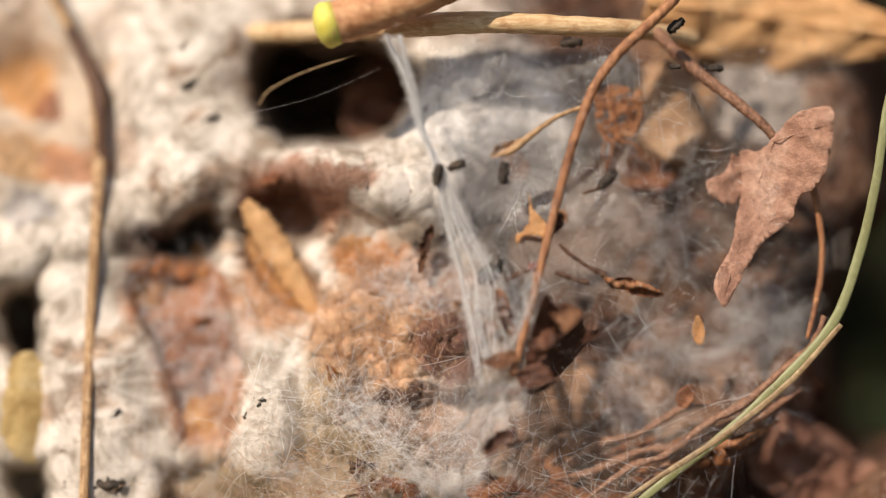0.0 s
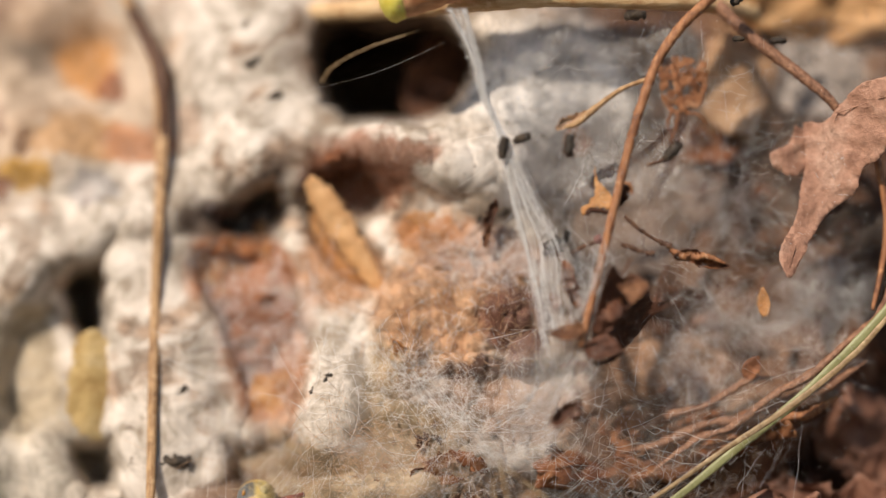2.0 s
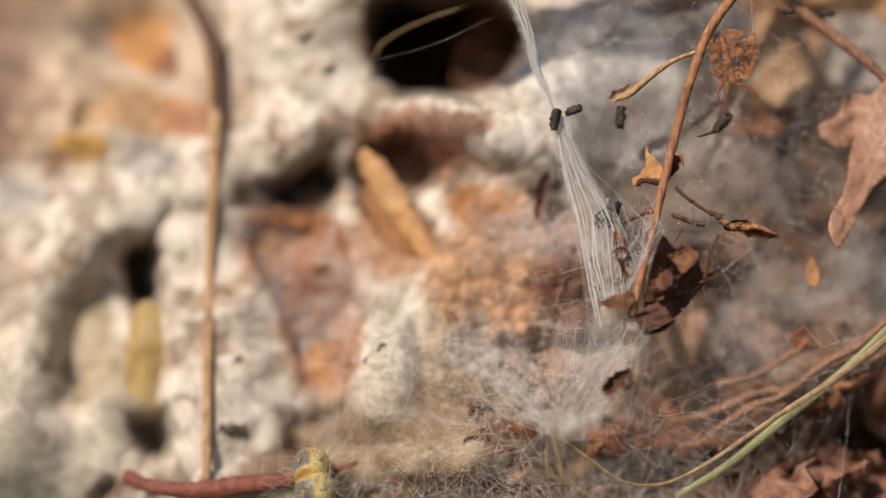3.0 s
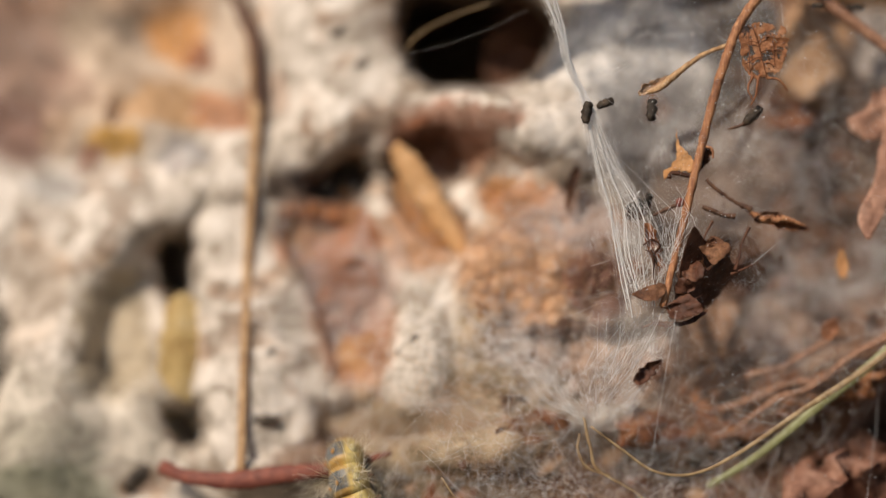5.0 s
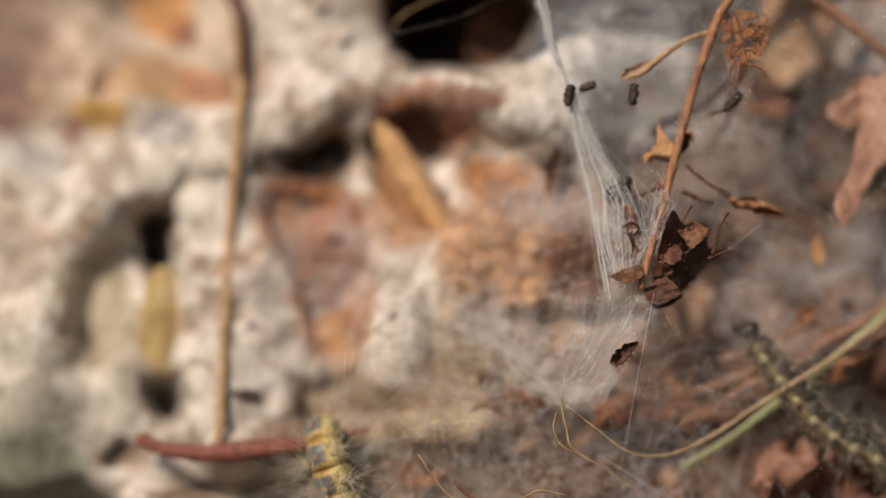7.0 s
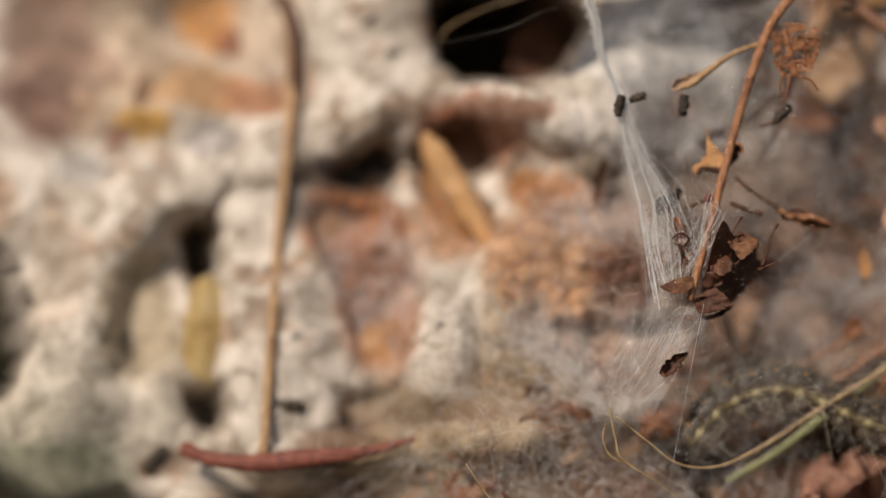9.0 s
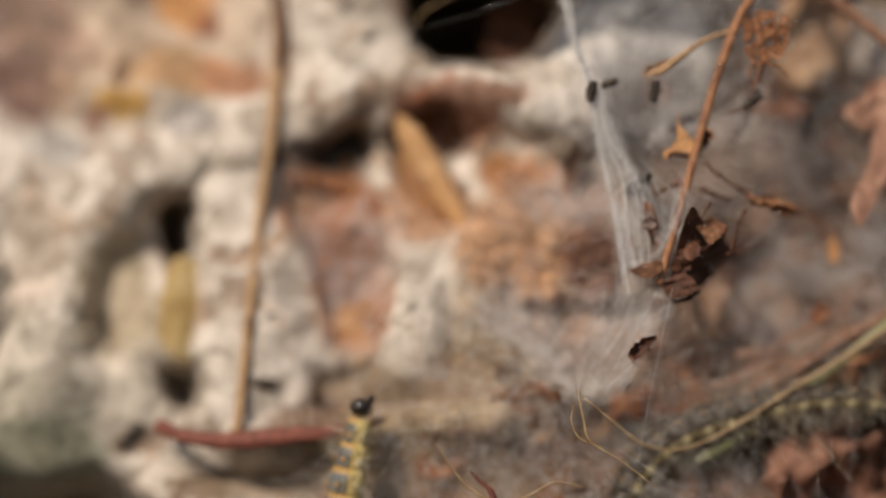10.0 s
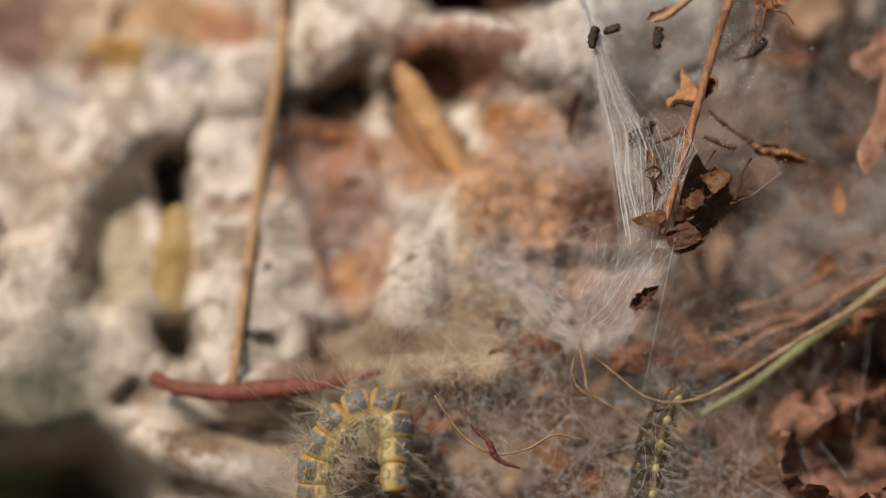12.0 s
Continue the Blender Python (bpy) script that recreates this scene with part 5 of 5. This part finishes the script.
# ---- frass pellets ----
def pellet_data(seed):
    n, sides, v = 9, 10, []
    for i in range(n):
        s = i / (n - 1)
        r = 0.00042 * math.sin(math.pi * min(0.97, max(0.03, s))) ** 0.22
        for k in range(sides):
            g = 2 * math.pi * k / sides
            w = 1 + 0.14 * math.cos(5 * g) + 0.7 * noise.noise(Vector((s * 6, k * 0.9, seed))) - 0.12 * (i in (3, 6))
            v.append((r * w * math.cos(g), r * w * math.sin(g), (s - 0.5) * 0.0019))
    f = [(i * sides + k, i * sides + (k + 1) % sides, (i + 1) * sides + (k + 1) % sides, (i + 1) * sides + k) for i in range(n - 1) for k in range(sides)]
    return v, f + [tuple(range(sides - 1, -1, -1)), tuple(range((n - 1) * sides, n * sides))]


v, f = pellet_data(1)
pellet = tagged(new("frass_pellet", mesh_from("frass_pellet", v, f, FRASS)), "small black ridged frass pellet stuck in silk", "frass", "frass pellets")
PELLETS = []


def drop(a, b, depth, turn, size):
    """One more frass pellet; with no depth it lies on the nest's wall."""
    mtx = Matrix.Translation(surf(a, b, 1.0) if depth is None else at(a, b, depth)) @ Matrix.Rotation(radians(90 - turn), 4, "Y") @ Matrix.Rotation(0.4 * len(PELLETS), 4, "Z")
    ob = copy_thing(pellet, mtx) if PELLETS else pellet
    ob.matrix_basis = mtx
    ob.scale = (size, size, size)
    PELLETS.append(ob)


drop(775, 310, -6.6, 80, 1.1)
drop(809, 294, -6.0, 20, 0.9)
drop(893, 307, -6.4, 85, 1.1)
drop(1075, 318, -5.8, 45, 1.1)
drop(1012, 76, -4.5, 5, 1.1)
drop(1197, 46, -3, 40, 1.0)
drop(1267, 121, -1, 0, 0.8)
drop(860, 478, -5.4, 30, 0.9)
drop(884, 470, -5.2, 60, 0.8)
drop(740, 425, None, 70, 1.2)
drop(775, 420, None, 20, 1.0)
drop(337, 149, None, 30, 1.0)
drop(372, 213, None, 20, 1.1)
drop(323, 88, None, 60, 0.8)
drop(461, 721, None, 60, 1.0)
drop(448, 735, None, 20, 1.0)
drop(191, 859, None, 0, 1.6)
drop(205, 862, None, 30, 1.1)
drop(205, 735, None, 40, 0.8)
drop(-40, 960, None, 50, 1.8)
drop(690, 745, None, 30, 0.9)
drop(610, 795, None, 70, 0.8)
drop(1195, 118, -3, 0, 0.6)

# ---- caterpillars ----
m = Mat("caterpillar_skin", 0.45, spec=0.5)
xyz = m.node("ShaderNodeSeparateXYZ", Vector=m.tc.outputs["Object"])
h = m.math("MULTIPLY", xyz.outputs[2], 1000)
skin = m.noise(1500, 4, 0.6, 0.3, m.tc.outputs["Object"])
c = m.ramp(m.math("ADD", m.math("MULTIPLY", h, 0.22), 0.5), (0.12, (0.42, 0.31, 0.11)), (0.36, (0.34, 0.25, 0.08)), (0.46, (0.54, 0.44, 0.18)), (0.62, (0.48, 0.35, 0.11)), (0.70, (0.11, 0.10, 0.075)), (0.80, (0.085, 0.09, 0.09)), (0.93, (0.15, 0.155, 0.15)))
c = m.mix(m.grey(skin, 0.48, 0.66, 0, 0.7), c, (0.20, 0.15, 0.07))
edge = m.math("MULTIPLY", m.grey(m.math("ABSOLUTE", xyz.outputs[0]), 0.0008, 0.00105), m.grey(h, 0.3, 0.9))
c = m.mix(m.math("MULTIPLY", edge, 0.6), c, (0.56, 0.32, 0.06))
m.colour(c)
m.bump(skin, 0.6, 0.0002)
SKIN = m.m
m = Mat("dark_caterpillar_skin", 0.5, spec=0.4)
xyz = m.node("ShaderNodeSeparateXYZ", Vector=m.tc.outputs["Object"])
h = m.math("MULTIPLY", xyz.outputs[2], 1000)
skin = m.noise(1700, 4, 0.6, 0.3, m.tc.outputs["Object"])
c = m.ramp(m.math("ADD", m.math("MULTIPLY", h, 0.22), 0.5), (0.12, (0.14, 0.09, 0.05)), (0.40, (0.07, 0.045, 0.025)), (0.50, (0.20, 0.16, 0.07)), (0.58, (0.05, 0.035, 0.022)), (0.80, (0.022, 0.018, 0.015)), (0.93, (0.06, 0.055, 0.05)))
m.colour(m.mix(m.grey(skin, 0.5, 0.72, 0, 0.6), c, (0.17, 0.12, 0.05)))
m.bump(skin, 0.6, 0.0002)
SKIN_DARK = m.m
m = Mat("yellow_wart", 0.5, spec=0.4)
m.colour(m.ramp(m.noise(2000, 3), (0.3, (0.34, 0.28, 0.12)), (0.7, (0.52, 0.45, 0.24))))
WART = m.m
m = Mat("orange_wart", 0.5, spec=0.4)
m.colour(m.ramp(m.noise(2000, 3), (0.3, (0.38, 0.16, 0.03)), (0.7, (0.58, 0.30, 0.07))))
WART_ORANGE = m.m
m = Mat("black_head", 0.12, spec=0.6)
m.colour(m.ramp(m.noise(1500, 3), (0.3, (0.008, 0.006, 0.005)), (0.7, (0.025, 0.016, 0.012))))
HEAD = m.m
m = Mat("pale_hair", 0.4, spec=0.5)
m.colour(m.ramp(m.noise(500, 2), (0.35, (0.74, 0.64, 0.42)), (0.65, (0.92, 0.88, 0.78))))
m.glow_through(0.3, (0.8, 0.68, 0.45))
HAIR = m.m

SEG = 2.45 / 1000


def barrel(length, radius, n=10, sides=20, squash=1.0):
    v = []
    for i in range(n + 1):
        s = i / n
        r = radius * (0.80 + 0.20 * math.sin(math.pi * s) ** 0.6 - 0.05 * math.exp(-((s - 0.62) * 14) ** 2))
        for k in range(sides):
            g = 2 * math.pi * k / sides
            v.append(((s - 0.5) * length, r * math.cos(g), r * squash * math.sin(g)))
    f = [(i * sides + k, (i + 1) * sides + k, (i + 1) * sides + (k + 1) % sides, i * sides + (k + 1) % sides) for i in range(n) for k in range(sides)]
    return v, f + [tuple(range(sides)), tuple(range((n + 1) * sides - 1, n * sides - 1, -1))]


def blob(radius, centre, rings=6, sides=10, stretch=(1, 1, 1)):
    v, f = [], []
    for i in range(rings + 1):
        t = math.pi * i / rings
        for k in range(sides):
            g = 2 * math.pi * k / sides
            v.append(Vector((math.sin(t) * math.cos(g) * stretch[0], math.sin(t) * math.sin(g) * stretch[1], math.cos(t) * stretch[2])) * radius + Vector(centre))
    f = [(i * sides + k, (i + 1) * sides + k, (i + 1) * sides + (k + 1) % sides, i * sides + (k + 1) % sides) for i in range(rings) for k in range(sides)]
    return v, f


def hairs(radius, count, lengths, seed):
    rng = np.random.RandomState(seed)
    out = []
    for k in range(count):
        wart = rng.choice([0.15, 0.9, math.pi - 0.9, math.pi - 0.15, -0.35, math.pi + 0.35])
        g = wart + rng.normal(0, 0.12)
        o = np.array((rng.normal(0, 0.0003), radius * math.cos(g), radius * math.sin(g)))
        d = np.array((rng.normal(0, 0.55), math.cos(g) + rng.normal(0, 0.35), math.sin(g) + rng.normal(0, 0.35)))
        d /= np.linalg.norm(d)
        L = rng.uniform(*lengths) * (2.2 if rng.rand() < 0.14 else 1.0) / 1000
        bow = rng.normal(0, 0.12, 3)
        out.append([o + d * L * s + bow * L * s * s for s in np.linspace(0, 1, 5)])
    return np.array(out)


def caterpillar(label, seed, count=13):
    ob = root("caterpillar", at(1000, 900, -9) if seed == 1 else at(350, 1050, -9), label, "caterpillar", "caterpillars")
    pieces = []
    head = part("head", blob(0.00112, (0, 0, 0), 12, 18, (0.85, 1.0, 1.05)), HEAD, ob, "glossy black head")
    part("jaw", blob(0.00045, (-0.0009, 0, -0.0009), 6, 10, (1, 1.6, 0.8)), HEAD, head)
    tuft = thread_object("head_hair", hairs(0.0013, 12, (0.8, 1.8), seed * 50), 0.009 / 1000, HAIR, head)
    pieces.append(head)
    for i in range(count):
        s = i / (count - 1)
        r = 0.00196 * (0.82 + 0.18 * math.sin(math.pi * min(1, s * 1.1 + 0.15)))
        if i < 2:
            r *= (0.78, 0.9)[i]
        if i >= count - 2:
            r *= (0.8, 0.55)[i - count + 2]
        body = part("body_segment", barrel(SEG * 1.14, r), SKIN_DARK if seed == 1 else SKIN, ob)
        for side in (-1, 1):
            part("side_wart", blob(0.00042, (0.0001, side * r * 0.96, -0.0001), 6, 9, (1.1, 0.5, 0.9)), WART, body, "pale yellow wart")
            part("back_wart", blob(0.00017 if seed == 1 else 0.00024, (0.0002, side * r * 0.50, r * 0.84), 6, 9, (1.2, 1.2, 0.6)), WART_ORANGE, body, "orange wart")
            leg = part("leg", blob(0.00036, (0, side * r * 0.45, -r * 0.96), 6, 9, (0.8, 0.8, 1.3)), SKIN_DARK, body)
        thread_object("hair_tuft", hairs(r, (85 if seed == 1 else 170) if i > 2 else 80, (1.4, 4.2) if i > 2 else (0.8, 2.6), seed * 100 + i), (0.009 if seed == 1 else 0.012) / 1000, HAIR, body)
        pieces.append(body)
    return ob, pieces


crawler_a = caterpillar("dark hairy caterpillar with yellow side warts crawling on silk", 1)
crawler_b = caterpillar("hairy grey-yellow caterpillar with orange warts and black head", 2)

# head-first lines of the two bodies at their times: (a, b) on the plan
ROUTE_A = [
    (0.0, [(1760, 900), (1900, 930), (2100, 950), (2400, 960)]),
    (5.0, [(1764, 895), (1904, 925), (2104, 945), (2404, 955)]),
    (6.0, [(1404, 880), (1504, 925), (1704, 975), (2004, 985)]),
    (6.3, [(1300, 853), (1408, 898), (1554, 951), (1854, 986)]),
    (6.5, [(1175, 829), (1232, 849), (1322, 889), (1455, 945), (1705, 1005)]),
    (6.7, [(1145, 782), (1234, 850), (1333, 927), (1455, 981), (1655, 1015)]),
    (7.5, [(1014, 688), (1094, 787), (1205, 856), (1336, 915), (1486, 970), (1656, 1005)]),
    (8.3, [(930, 663), (1002, 743), (1084, 797), (1254, 882), (1348, 919), (1507, 975), (1657, 995)]),
    (8.4, [(915, 682), (953, 709), (1014, 762), (1088, 816), (1171, 850), (1254, 875), (1347, 920), (1507, 975), (1707, 1005)]),
    (8.5, [(930, 728), (970, 719), (1072, 786), (1201, 845), (1347, 920), (1506, 975), (1706, 1005)]),
    (8.6, [(936, 790), (964, 739), (1064, 791), (1192, 847), (1347, 920), (1507, 975), (1706, 1005)]),
    (8.8, [(928, 905), (953, 842), (1034, 796), (1121, 810), (1224, 870), (1337, 910), (1507, 955)]),
    (9.0, [(900, 945), (925, 895), (978, 835), (1049, 806), (1124, 810), (1250, 865), (1367, 895), (1507, 935)]),
    (9.2, [(886, 1025), (906, 964), (971, 860), (1096, 826), (1264, 874), (1366, 890), (1486, 904)]),
    (9.5, [(877, 1090), (910, 1013), (949, 928), (1031, 874), (1134, 852), (1288, 859), (1386, 874), (1485, 884)]),
    (10.0, [(836, 1125), (866, 1040), (911, 972), (990, 918), (1160, 868), (1256, 858), (1356, 866)]),
    (10.5, [(885, 1335), (892, 1195), (900, 1099), (930, 981), (990, 908), (1064, 886), (1184, 876)]),
    (11.0, [(854, 1445), (865, 1296), (873, 1136), (887, 1029), (927, 941), (975, 911), (1085, 901)]),
    (12.0, [(854, 1555), (864, 1395), (894, 1138), (909, 1030), (939, 960), (979, 935), (1085, 925)]),
]
ROUTE_B = [
    (0.0, [(378, 1025), (356, 955), (334, 925), (343, 985), (366, 1051), (380, 1150), (390, 1300), (395, 1600)]), (8.6, [(378, 1025), (356, 955), (334, 925), (343, 985), (366, 1051), (380, 1150), (390, 1300), (395, 1600)]),
    (8.85, [(378, 1175), (356, 1105), (334, 1075), (343, 1135), (366, 1201), (380, 1300), (390, 1450), (395, 1750)]),
    (9.05, [(430, 1150), (400, 1105), (360, 1090), (345, 1140), (360, 1220), (370, 1350), (380, 1650)]), (9.2, [(410, 1080), (375, 1095), (352, 1140), (350, 1200), (358, 1300), (366, 1620)]),
    (9.4, [(372, 1030), (352, 1075), (348, 1150), (355, 1300), (358, 1600)]), (9.6, [(378, 986), (352, 1040), (345, 1150), (350, 1300), (355, 1600)]),
    (9.8, [(414, 935), (375, 975), (342, 1031), (335, 1150), (340, 1300), (345, 1550)]), (10.0, [(370, 897), (359, 977), (347, 1052), (340, 1200), (340, 1500)]),
    (10.2, [(462, 926), (405, 912), (360, 950), (344, 1023), (335, 1150), (335, 1480)]), (10.5, [(508, 941), (429, 918), (368, 961), (329, 1066), (315, 1118), (310, 1300), (310, 1480)]),
    (10.8, [(532, 964), (470, 915), (399, 914), (355, 975), (336, 1049), (315, 1200), (310, 1450)]), (11.0, [(519, 1005), (490, 945), (431, 927), (350, 985), (304, 1077), (290, 1200), (290, 1450)]),
    (11.2, [(478, 1019), (445, 950), (383, 936), (320, 1010), (282, 1112), (270, 1250), (270, 1450)]), (11.4, [(480, 1047), (465, 1000), (433, 974), (341, 1001), (278, 1108), (265, 1250), (265, 1450)]),
    (11.6, [(491, 1066), (485, 1010), (458, 977), (378, 993), (311, 1078), (290, 1200), (290, 1430)]),
    (12.0, [(440, 1177), (436, 1100), (437, 1054), (425, 993), (353, 1006), (304, 1079), (296, 1161), (300, 1400)]),
]


def crawl(crawler, route, depths, side, tip):
    """Key the head and segments along the body's line at each time."""
    ob, pieces = crawler
    base = ob.location.copy()
    keys = [[] for _ in pieces]
    for t, pts in route:
        y1, y2 = [float(np.interp(t, [d[0] for d in depths], [d[k] for d in depths])) for k in (1, 2)]
        line = smooth_line([at(a, b, y1 + (y2 - y1) * min(1, k / 3)) for k, (a, b) in enumerate(pts)], 240)
        s = np.r_[0, np.cumsum(np.linalg.norm(np.diff(line, axis=0), axis=1))]
        for i in range(len(pieces)):
            d = 0.0 if i == 0 else 0.0016 + (i - 0.5) * SEG
            p, q = [np.array([np.interp(min(d + e, s[-1]), s, line[:, k]) for k in range(3)]) for e in (-0.0006, 0.0006)]
            along = Vector(q - p).normalized() if np.linalg.norm(q - p) > 1e-6 else Vector(line[-1] - line[-5]).normalized()
            mid = Vector((p + q) / 2) + along * max(0, d - s[-1])
            back = (along.cross(Vector((0, -1, 0))) * side + Vector((0, -tip, 0))).normalized()
            across = back.cross(along).normalized()
            back = along.cross(across).normalized()
            m3 = Matrix((along, across, back)).transposed()
            keys[i].append((t, Matrix.Translation(mid - base) @ m3.to_4x4()))
    for piece, rows in zip(pieces, keys):
        walk(piece, rows)


SWAY = [(0, 0.1), (0.5, 0.45), (1, 0.0), (1.5, -1.2), (2, 0.0), (3, -0.24), (5, 0.87), (5.5, 0.99), (6, 0.82), (6.5, 0.84), (8.5, 1.7), (9, 1.93), (9.5, 3.26), (10, 3.31), (10.5, 4.05), (11, 4.42), (11.5, 4.7), (12, 4.94)]


def motions():
    foot = left_stem.location.copy()
    walk(left_stem, [(t, pose(*foot, 0, g, 0)) for t, g in SWAY])
    crawl(crawler_a, ROUTE_A, [(0, -1, -1), (6.7, -1.5, -1), (8.3, -8.8, -1.5), (8.6, -8.5, -1.5), (9, -3.5, -2), (9.5, -2.5, -2), (10.5, -3, -2.5), (12, -5, -4.5)], -1, 0.35)
    crawl(crawler_b, ROUTE_B, [(0, 0.0, -5.0), (8.6, 0.0, -5.0), (9.2, -4.5, -4.5), (10.2, -4.5, -4.5), (10.8, -6.5, -5), (11.3, -9, -5), (12, -9, -6)], 1, 0.5)


motions()
